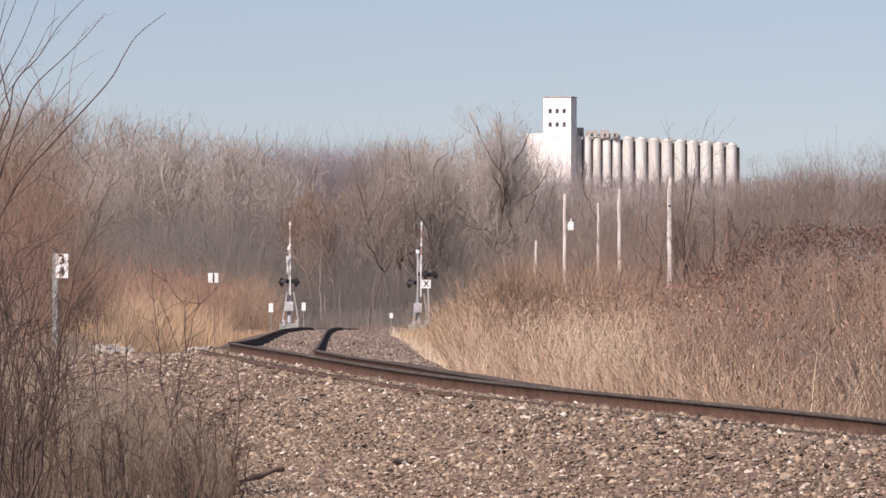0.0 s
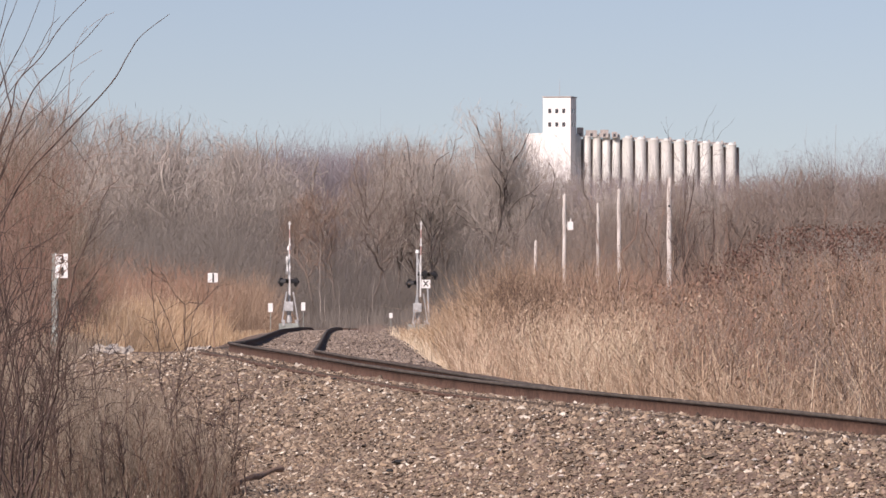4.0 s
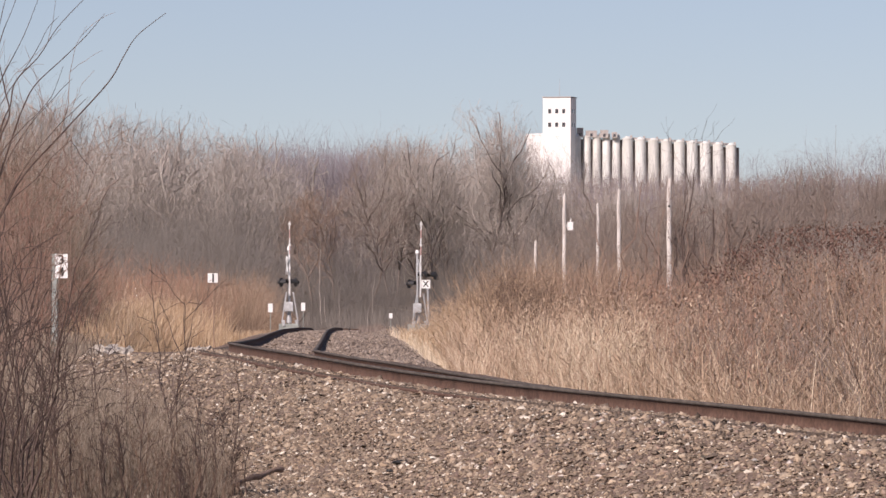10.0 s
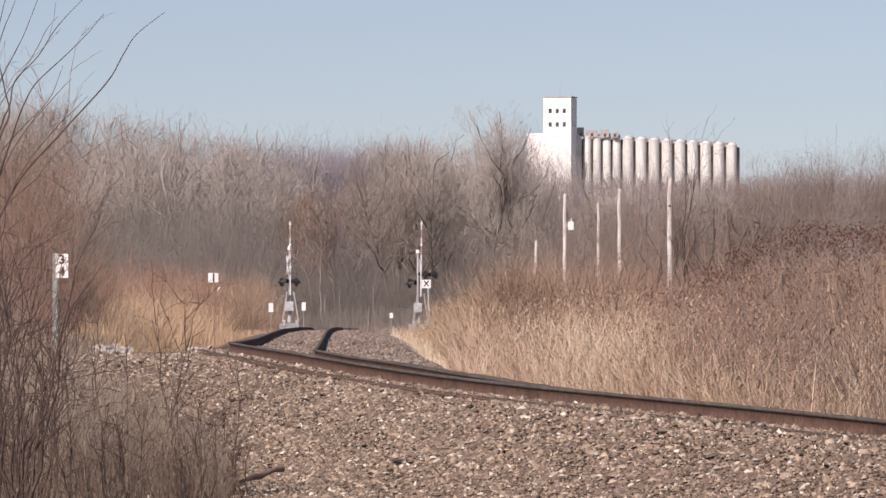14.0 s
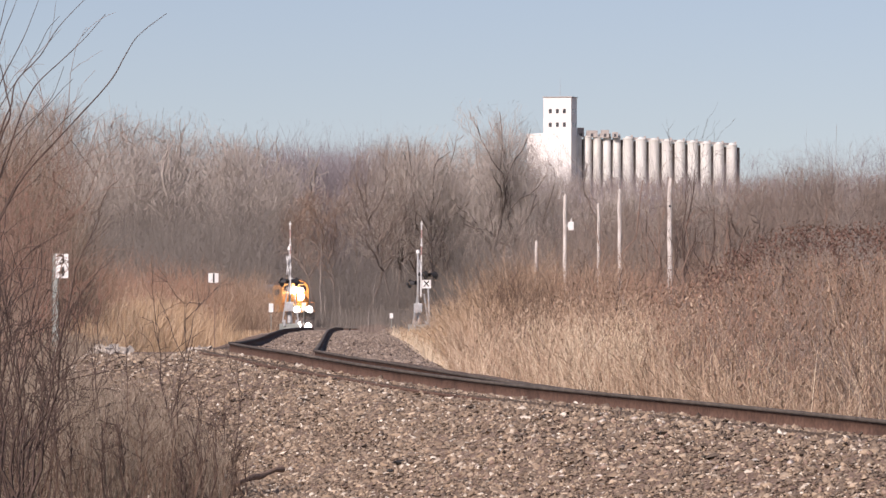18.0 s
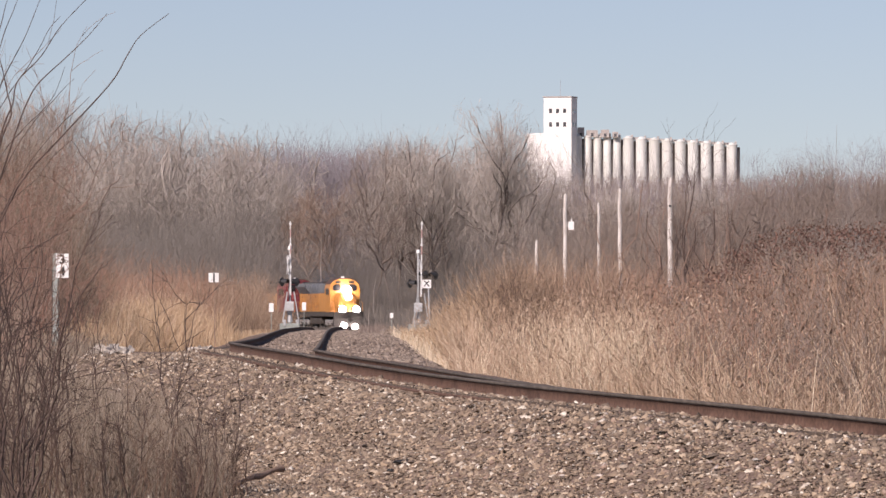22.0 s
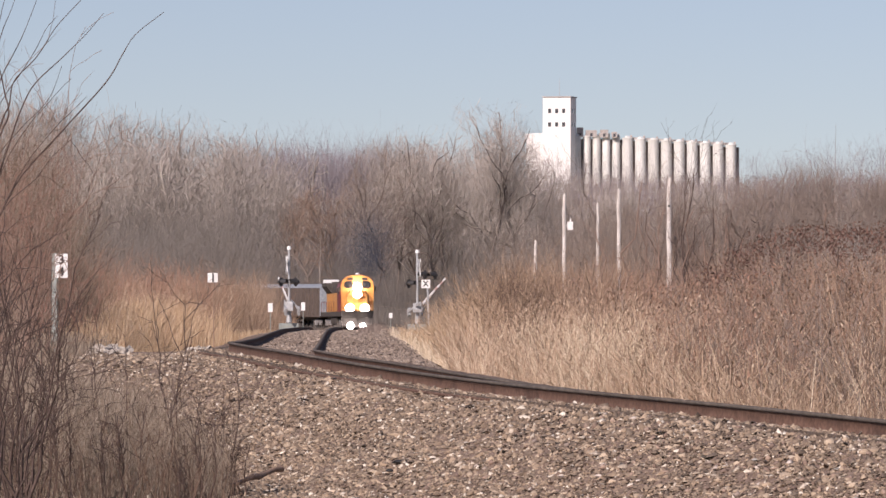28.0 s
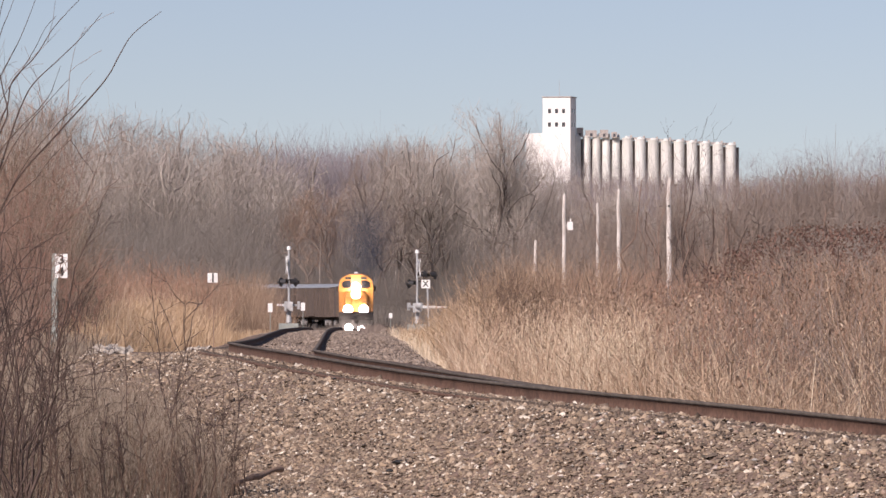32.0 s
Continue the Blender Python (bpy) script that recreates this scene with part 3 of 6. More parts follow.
def build_vegetation():
    # right of the track: dry tall grass, mixed with brush
    blades("tall_grass", "straw", 13000, (770, 1380), (50, 90), (0.35, 1.1), (0.006, 0.014), 0.75, 3.3, None, "tall dry straw-coloured grass beside the ballast", clump=0.3, patch=(1, 3.0))
    blades("tall_grass", "brush_tan", 8000, (1280, 1640), (46, 80), (0.3, 1.0), (0.006, 0.014), 0.45, 3.3, None, "tall dull brown grass beside the ballast", clump=0.3, droop=0.3)
    blades("tall_grass", "straw", 22000, (770, 1640), (58, 126), (0.9, 2.3), (0.007, 0.015), 0.65, 3.6, ([770, 1000, 1280, 1400, 1640], [0.95, 1.05, 1.05, 0.8, 0.7]), "tall dry straw-coloured grass in the verge", droop=0.5, clump=0.45, patch=(2, 3.2))
    BANK = ([690, 720, 760, 800, 840, 880, 1130], [0.38, 0.45, 0.55, 0.70, 0.90, 1.0, 0.95])
    blades("tall_grass", "straw_gold", 9000, (690, 860), (205, 258), (1.0, 2.9), (0.012, 0.026), 0.34, 3.6, BANK, "golden grass on the bank by the crossing", droop=0.35, clump=0.5)
    blades("tall_grass", "straw_gold", 12000, (760, 960), (120, 215), (1.2, 3.2), (0.010, 0.022), 0.38, 3.7, BANK, "tall golden grass along the line", droop=0.35, clump=0.45, patch=(31, 4.0))
    blades("tall_grass", "straw", 14000, (800, 1130), (92, 215), (1.2, 3.1), (0.009, 0.022), 0.38, 3.7, BANK, "tall dry straw grass along the line", droop=0.35, clump=0.45, patch=(3, 5.0))
    twiggy("brush", "straw_gold", 3600, (700, 960), (130, 250), (1.2, 3.1), (0.009, 0.018), 4.0, BANK, "tangled golden stalks on the bank", 6, spreadw=1.2, wild=-0.5, patch=(32, 3.0))
    twiggy("brush", "brush_tan", 2400, (800, 1150), (110, 240), (1.5, 3.3), (0.010, 0.020), 4.5, BANK, "brown brush among golden grass", 6, spreadw=1.0, wild=-0.3, patch=(4, 5.0))
    flecks("dry_leaves", "straw_gold", 15000, (720, 1000), (110, 230), (0.4, 2.6), (0.02, 0.06), "golden seed heads on the bank", BANK, patch=(33, 3.0))
    twiggy("brush", "straw", 6400, (800, 1560), (54, 120), (0.6, 1.9), (0.009, 0.018), 3.6, ([800, 1250, 1500], [1.0, 1.0, 0.75]), "tangle of pale broken dry stalks", 5, spreadw=1.4, wild=-0.8, knots=4, patch=(5, 2.6))
    twiggy("brush", "brush_tan", 4000, (1120, 1640), (56, 132), (1.0, 2.4), (0.010, 0.020), 4.0, ([1120, 1250, 1400, 1640], [0.8, 0.95, 1.15, 1.15]), "tangled tan-brown leafless brush", 6, spreadw=1.1, wild=-0.6, knots=4, patch=(6, 3.0))
    twiggy("brush", "brush_grey", 1300, (1180, 1640), (60, 132), (1.2, 2.7), (0.010, 0.018), 4.0, ([1180, 1400, 1640], [0.9, 1.1, 1.1]), "grey-brown leafless shrubs", 6, spreadw=1.1, wild=-0.5, knots=4, patch=(7, 3.5))
    twiggy("brush", "brush_dark", 1300, (930, 1640), (57, 118), (0.7, 2.3), (0.008, 0.016), 3.9, ([930, 1250, 1640], [0.9, 0.95, 1.15]), "dark brown leafless twigs among dry grass", 6, spreadw=1.0, wild=-0.5, knots=4, patch=(21, 2.2))
    twiggy("brush", "brush_dark", 500, (800, 960), (100, 200), (1.0, 2.6), (0.012, 0.022), 4.2, None, "dark brown leafless twigs along the line", 6, spreadw=0.9, wild=-0.4, knots=4, patch=(22, 4.0))
    twiggy("brush", "straw_pale", 2100, (800, 1600), (55, 105), (0.4, 1.7), (0.007, 0.014), 3.6, None, "bleached broken stalks", 4, spreadw=1.3, wild=-0.7, knots=4, patch=(23, 2.0))
    twiggy("brush", "brush_dark", 420, (875, 975), (112, 140), (1.4, 2.8), (0.009, 0.017), 4.0, None, "dark brown bush standing in golden grass", 7, spreadw=0.9, wild=-0.3, knots=4)
    twiggy("brush", "brush_red", 900, (1180, 1640), (66, 104), (1.1, 2.4), (0.007, 0.014), 4.0, None, "russet leafless shrubs in the verge", 7, spreadw=0.8, wild=-0.1, knots=4, patch=(51, 2.4))
    twiggy("brush", "straw_pale", 900, (960, 1130), (58, 92), (0.5, 1.7), (0.006, 0.012), 3.6, None, "patch of bleached broken stalks", 6, spreadw=1.3, wild=-0.7, knots=4)
    flecks("dry_leaves", "brush_dark", 7000, (950, 1640), (57, 118), (0.4, 2.3), (0.03, 0.09), "dark dead leaves on brush", ([950, 1300, 1640], [0.85, 1.0, 1.1]), patch=(24, 1.8))
    flecks("dry_leaves", "straw_pale", 9000, (790, 1600), (55, 105), (0.15, 1.6), (0.02, 0.06), "bleached seed heads on stalks", None, patch=(25, 2.0))
    flecks("dry_leaves", "straw", 26000, (780, 1600), (57, 118), (0.2, 2.0), (0.03, 0.085), "pale dry leaves and seed heads on stalks", ([780, 1000, 1300, 1600], [0.75, 1.0, 1.0, 0.9]), patch=(15, 3.0))
    flecks("dry_leaves", "brush_tan", 16000, (900, 1640), (57, 122), (0.3, 2.2), (0.03, 0.09), "brown dry leaves on stalks", ([900, 1300, 1640], [0.9, 1.0, 1.05]), patch=(16, 2.5))
    flecks("dry_leaves", "brush_red", 11000, (1150, 1640), (62, 125), (0.5, 2.4), (0.03, 0.09), "red-brown dry leaves on brush", ([1150, 1300, 1640], [0.85, 1.0, 1.1]), patch=(17, 2.5))
    blades("verge_grass", "straw_pale", 4200, (640, 900), (110, 258), (0.15, 0.6), (0.008, 0.018), 0.6, 3.1, None, "short bleached grass at the ballast's edge", knots=3)
    # left: golden grass and russet shrubs
    blades("golden_grass", "straw_gold", 13000, (60, 480), (114, 200), (0.6, 1.7), (0.010, 0.022), 0.34, 4.2, None, "golden dry grass left of the track", droop=0.3, clump=0.5, patch=(8, 4.0))
    blades("golden_grass", "straw_gold", 20000, (110, 478), (150, 250), (1.3, 3.3), (0.012, 0.027), 0.3, 4.5, ([110, 200, 300, 400, 478], [0.7, 0.9, 0.95, 0.85, 0.75]), "tall golden canes left of the track", droop=0.25, clump=0.6, patch=(9, 4.0))
    blades("golden_grass", "straw", 7000, (120, 470), (140, 235), (1.0, 2.9), (0.010, 0.022), 0.5, 4.5, ([120, 260, 330, 470], [0.8, 1.05, 1.0, 0.8]), "pale leaning canes left of the track", droop=0.4, clump=0.6, patch=(41, 5.0))
    twiggy("brush", "straw", 2200, (120, 470), (135, 240), (0.9, 2.8), (0.010, 0.020), 5, ([120, 260, 330, 470], [0.8, 1.05, 1.0, 0.8]), "tangle of pale stalks left of the track", 6, spreadw=1.2, wild=-0.6, patch=(42, 4.0))
    twiggy("brush", "brush_tan", 1400, (40, 480), (150, 252), (1.4, 3.1), (0.014, 0.026), 5, None, "tan leafless shrubs among the golden grass", 5, spreadw=0.9, wild=-0.3, patch=(10, 4.0))
    twiggy("brush", "brush_red", 3000, (-40, 468), (250, 371), (2.4, 4.8), (0.014, 0.028), 6, ([-40, 350, 462], [1.1, 1.0, 0.85]), "russet leafless shrubs", 7, spreadw=0.9, wild=-0.2, fine=True)
    twiggy("brush", "brush_tan", 1900, (-40, 468), (250, 371), (2.4, 4.6), (0.014, 0.028), 6, ([-40, 350, 462], [1.1, 1.0, 0.85]), "brown leafless shrubs", 7, spreadw=0.9, wild=-0.2, fine=True)
    twiggy("brush", "brush_tan", 3300, (290, 491), (276, 345), (2.2, 4.7), (0.013, 0.026), 4.2, ([290, 400, 440, 478, 491], [0.85, 0.85, 1.0, 1.0, 0.8]), "dense brown shrubs beside the crossing road", 7, spreadw=0.9, wild=-0.2, fine=True)
    # tall brown growth behind the willows
    twiggy("tall_brush", "brush_olive", 1300, (-60, 175), (112, 170), (3.2, 5.9), (0.008, 0.016), 6, ([-60, 60, 110, 175], [1.2, 1.1, 0.95, 0.5]), "tall dense brown leafless growth", 7, spreadw=0.7, wild=0.0)
    twiggy("tall_brush", "brush_dark", 1500, (-60, 175), (112, 170), (3.2, 5.9), (0.008, 0.016), 6, ([-60, 60, 110, 175], [1.2, 1.1, 0.95, 0.5]), "tall dark brown leafless growth", 7, spreadw=0.7, wild=0.0)
    blades("rough_grass", "brush_grey", 4500, (585, 680), (300, 440), (0.5, 1.1), (0.02, 0.04), 0.3, 1.9, None, "dull grass growing close to the far rails", knots=3, both=True)
    # added tufts: they veil the far rails as brown haze would
    blades("rough_grass", "brush_grey", 2600, (556, 668), (188, 262), (0.15, 0.38), (0.012, 0.024), 0.35, 1.75, None, "low dull tufts added in place of haze by the rails", knots=3, both=True)
    # low brush in front
    twiggy("low_brush", "brush_dark", 700, (-60, 415), (47, 66), (0.5, 1.25), (0.006, 0.011), 4.5, ([-60, 250, 415], [1.1, 1.0, 0.6]), "dark brown fine twigs in the low brush", 6, spreadw=0.8, wild=-0.1, knots=4)
    twiggy("low_brush", "brush_olive", 8200, (-60, 400), (50, 92), (0.45, 1.25), (0.006, 0.012), 4.5, ([-60, 250, 400], [1.1, 1.0, 0.6]), "dense grey-olive leafless low brush", 5, spreadw=0.9, wild=-0.3)
    blades("tuft_grass", "brush_olive", 5000, (60, 420), (84, 116), (0.1, 0.5), (0.008, 0.016), 0.5, 3.4, None, "low dull tufts on the gravel pad", knots=3, clump=0.25)
    blades("verge_grass", "straw_gold", 2600, (330, 519), (262, 274), (0.3, 1.0), (0.02, 0.04), 0.35, 3.0, None, "short dry grass on the road bank", knots=3)
    blades("verge_grass", "straw_gold", 3000, (700, 900), (262, 274), (0.3, 1.1), (0.02, 0.04), 0.35, 2.6, None, "short dry grass on the road bank", knots=3)
    # thickets in the middle distance
    # grass added to mask the far curve in place of haze
    blades("rough_grass", "thicket", 9000, (440, 760), (425, 560), (0.2, 0.8), (0.03, 0.06), 0.35, 1.5, None, "short dull grass added to veil the far curve like haze", knots=3, both=True)
    blades("rough_grass", "thicket", 5000, (440, 760), (292, 430), (0.2, 0.7), (0.02, 0.05), 0.35, 1.6, None, "short brown grass beyond the crossing", knots=3, both=True)
    blades("rough_grass", "thicket", 9000, (480, 900), (400, 590), (0.8, 2.6), (0.03, 0.07), 0.3, 4.0, None, "dull brown rough grass beyond the crossing", knots=3)
    blades("rough_grass", "brush_tan", 5000, (380, 519), (420, 585), (0.8, 2.4), (0.03, 0.07), 0.3, 4.0, None, "dull brown rough grass left of the curve", knots=3)
    twiggy("thicket", "thicket", 6400, (-60, 519), (383, 587), (4, 11.5), (0.014, 0.03), 9, ([-60, 200, 290, 380, 519], [0.8, 0.9, 1.15, 1.3, 1.3]), "grey-brown leafless thicket", 8, spreadw=1.0, wild=-0.4, fine=True)
    twiggy("thicket", "thicket", 2600, (480, 920), (588, 600), (2.0, 6.5), (0.014, 0.028), 9, None, "low grey leafless thicket beyond the curve", 7, spreadw=1.0, wild=-0.4, one_side=False, fine=True)
    twiggy("thicket", "thicket", 6400, (-60, 940), (630, 680), (7, 16), (0.016, 0.034), 9, ([-60, 480, 540, 640, 900], [1.0, 0.95, 0.75, 0.8, 0.9]), "dark grey leafless thicket beyond the curve", 8, spreadw=1.0, wild=-0.4, one_side=False, fine=True)
    twiggy("thicket", "brush_grey", 2600, (900, 1640), (371, 587), (5, 11.5), (0.014, 0.03), 9, None, "light grey-brown leafless thicket", 8, spreadw=1.0, wild=-0.4, fine=True)
    twiggy("thicket", "thicket", 2600, (780, 1640), (371, 587), (5, 11.5), (0.014, 0.03), 9, None, "grey-brown leafless thicket", 8, spreadw=1.0, wild=-0.4, fine=True)
    twiggy("thicket", "brush_tan", 2800, (780, 1640), (252, 383), (2.5, 6.0), (0.012, 0.026), 9, None, "brown leafless thicket behind the poles", 8, spreadw=0.9, wild=-0.2, fine=True)
    twiggy("thicket", "brush_red", 1800, (840, 1640), (170, 300), (1.8, 3.6), (0.012, 0.024), 9, None, "russet shrubs at the foot of the thicket", 8, spreadw=0.9, wild=-0.2, fine=True)
    twiggy("thicket", "brush_red", 1500, (850, 1330), (215, 290), (2.2, 3.9), (0.011, 0.022), 9, ([850, 900, 950, 1050, 1150, 1330], [1.0, 1.15, 1.0, 0.95, 1.05, 0.9]), "russet shrubs before the old poles", 8, spreadw=0.9, wild=-0.2, fine=True, patch=(61, 6.0))
    twiggy("far_woods", "twig_brown", 3400, (850, 1660), (800, 960), (12, 18), (0.025, 0.05), 9, ([850, 1000, 1290, 1330, 1430, 1660], [1.1, 0.95, 0.95, 1.1, 1.15, 1.1]), "distant brown bare woods", 8, cat="woods", spreadw=0.9, wild=-0.2, fine=True)
    # purple-grey here is haze put into the twig colour
    twiggy("far_woods", "twig_haze", 2600, (460, 700), (900, 980), (23, 30.5), (0.05, 0.09), 9, None, "distant bare woods, tinted purple-grey for haze", 9, cat="woods", spreadw=0.9, wild=-0.2, one_side=False, fine=True)
    twiggy("far_woods", "twig_brown", 2200, (880, 1680), (1780, 1930), (5, 11), (0.09, 0.18), 9, None, "far brown trees below the grain elevator", 7, cat="woods", spreadw=1.0, wild=-0.2, fine=True)
    # farthest woods, coloured with the same haze tint
    twiggy("far_woods", "twig_haze", 3000, (-100, 1700), (1138, 1737), (17, 29), (0.05, 0.12), 9, ([-100, 500, 640, 1300, 1420, 1480, 1700], [1.0, 1.0, 0.9, 0.8, 0.85, 1.0, 0.95]), "distant bare woods, tinted blue-grey for haze", 8, cat="woods", spreadw=0.9, wild=-0.2, one_side=False, fine=True)
    blades("golden_grass", "straw_gold", 3500, (90, 420), (106, 126), (0.35, 1.0), (0.009, 0.018), 0.35, 3.4, None, "short golden grass behind the gravel pad", clump=0.3)


def flecks(name, mat, n, px, dist, height, size, label, top=None, gap=3.8, patch=None):
    """Dry leaves and seed heads held on the stalks of the verge."""
    y = dist[0] * (dist[1] / dist[0]) ** RNG.random(n)
    p = RNG.uniform(px[0], px[1], n)
    x = (p - 784) / FOCAL * y
    ok = keep_off_track(x, y, gap) & (x > track_x(y))
    if patch:
        ok &= RNG.random(n) < patchy(x, y, *patch)
    x, y, p = x[ok], y[ok], p[ok]
    n = len(x)
    h = RNG.uniform(*height, n)
    if top is not None:
        h = h * np.interp(p, top[0], top[1])
    a = np.stack([x, y, surface(x, y) + h], 1)
    d = RNG.normal(0, 1, (n, 3))
    d /= np.linalg.norm(d, axis=1)[:, None]
    L = RNG.uniform(*size, n)
    line = np.stack([a, a + d * (L * 0.5)[:, None] + RNG.normal(0, 0.15, (n, 3)) * L[:, None], a + d * L[:, None]], 1)
    w = L[:, None] * np.array([[0.12, 0.32, 0.08]])
    ob = new(name, ribbons(name, line, w, RNG.uniform(0, 3.14, n), M[mat]))
    return tagged(ob, label, "leaves", kind="stuff")


# ---- bare trees ----


def grow(rng, height, wide=0.36, r0=0.19, low=0.30):
    """Limbs of a gnarled bare tree by level: trunk, scaffold limbs, branches, twigs, fine twigs."""
    out = [[] for _ in range(5)]
    segs = (4, 7, 5, 3, 1)
    kink = (0.14, 0.30, 0.34, 0.32, 0.32)
    rise = (0.10, 0.13, 0.08, 0.05, 0.03)
    share = (0.52, 0.33, 0.20, 0.12, 0.07)
    kids = (9, 8, 7, 8)
    angle = ((0.35, 0.95), (0.5, 1.15), (0.5, 1.2), (0.4, 1.1))

    def limb(p, d, length, r, level):
        n = segs[level]
        pts, dirs = [p], [d]
        dd = d.copy()
        for i in range(n):
            dd = dd + rng.normal(0, kink[level], 3) + np.array([0, 0, rise[level]])
            dd /= np.linalg.norm(dd)
            q = pts[-1] + dd * length / n
            out[level].append((*pts[-1], *q, r * (1 - 0.72 * i / n), r * (1 - 0.72 * (i + 1) / n)))
            pts.append(q)
            dirs.append(dd)
        if level == 4:
            return
        az0 = rng.uniform(0, 6.283)
        for k in range(kids[level]):
            f = 1.0 if k == 0 else rng.uniform((0.42, 0.2, 0.15, 0.1)[level], 1.0)
            jj = min(int(f * n), n - 1)
            base = pts[jj] + (pts[jj + 1] - pts[jj]) * (f * n - jj)
            ax = dirs[jj + 1]
            u = np.cross(ax, np.array([0.3, 0.9, 0.2]))
            u /= np.linalg.norm(u)
            w = np.cross(ax, u)
            az = az0 + 2.4 * k + rng.normal(0, 0.4)
            a = rng.uniform(*angle[level]) * (0.5 if k == 0 else 1.0)
            nd = ax * math.cos(a) + (u * math.cos(az) + w * math.sin(az)) * math.sin(a)
            limb(base, nd, height * share[level + 1] * rng.uniform(0.65, 1.2) * (1.15 - 0.35 * f if level else 1.0), r * (0.58, 0.42, 0.42, 0.5)[level], level + 1)

    d0 = np.array([rng.normal(0, 0.10), rng.normal(0, 0.10), 1.0])
    limb(np.zeros(3), d0 / np.linalg.norm(d0), height * share[0], r0, 0)
    top = float(np.percentile([g[5] for g in out[4]], 94))
    grown = [[tuple(c * height / top for c in g) for g in lv] for lv in out]

    def inside(g, k=1.0):     # the crown's rounded, uneven outline
        side, up = math.hypot(g[3], g[4]) / (wide * height), (g[5] / height - 0.62) / 0.40
        bump = 0.10 * math.sin(5 * math.atan2(g[4], g[3]) + 7 * up)
        return g[5] > low * height * 0.6 and side ** 2 + max(up, -0.7) ** 2 < (k + bump) ** 2 + rng.normal(0, 0.06)

    limbs = []
    for i in range(0, len(grown[1]), segs[1]):       # each limb ends where it leaves the crown
        for g in grown[1][i:i + segs[1]]:
            if g is not grown[1][i] and not inside(g, 1.14):
                break
            limbs.append(g)
    return [grown[0], limbs, [g for g in grown[2] if inside(g, 1.03)]] + [[g for g in lv if inside(g)] for lv in grown[3:]]


def tree_kinds():
    kinds = {}
    rng = np.random.default_rng(3)
    for look_name, bark, twig in (("pale", "bark_pale", "twig_pale"), ("brown", "bark_grey", "twig_pale"), ("lit", "bark_dark", "twig_pale"), ("grey", "bark_grey", "twig_brown"), ("tan", "bark_grey", "twig_russet"), ("dark", "bark_grey", "twig_brown")):
        kinds[look_name] = []
        for k in range(3 if look_name in ("tan", "dark") else 4):
            lv = grow(rng, 22.0, rng.uniform(0.30, 0.40), 0.25 if look_name == "pale" else 0.19)
            t = tubes("trunk", lv[0] + lv[1], M[bark], 6)
            c = tubes("crown", lv[2], M[twig], 3)
            s4 = np.array(lv[3] + lv[4])
            tw = np.stack([s4[:, :3], s4[:, 3:6]], 1)
            thick = np.concatenate([np.tile([[0.045, 0.03]], (len(lv[3]), 1)), np.tile([[0.031, 0.017]], (len(lv[4]), 1))])
            w = ribbons("twig_mass", tw, thick, rng.normal(-0.4, 0.7, len(tw)), M[twig])
            kinds[look_name].append((t, c, w))
    return kinds


def plant(kinds, look_name, px, dist, height, label, group):
    x, k = spot(px, dist), RNG.integers(0, len(kinds[look_name]))
    if abs(x - float(track_x(dist))) < 9:
        return
    e = empty("bare_tree", x, dist, float(land(np.array(x), np.array(dist))) - 0.1, RNG.uniform(0, 360))
    s = height / 22.0
    wide = RNG.uniform(0.75, 1.05)
    e.scale = (s * wide, s * wide, s)
    for nm, me in zip(("trunk", "crown", "twig_mass"), kinds[look_name][k]):
        part_mesh(nm, me, e)
    tagged(e, label, "tree", group)


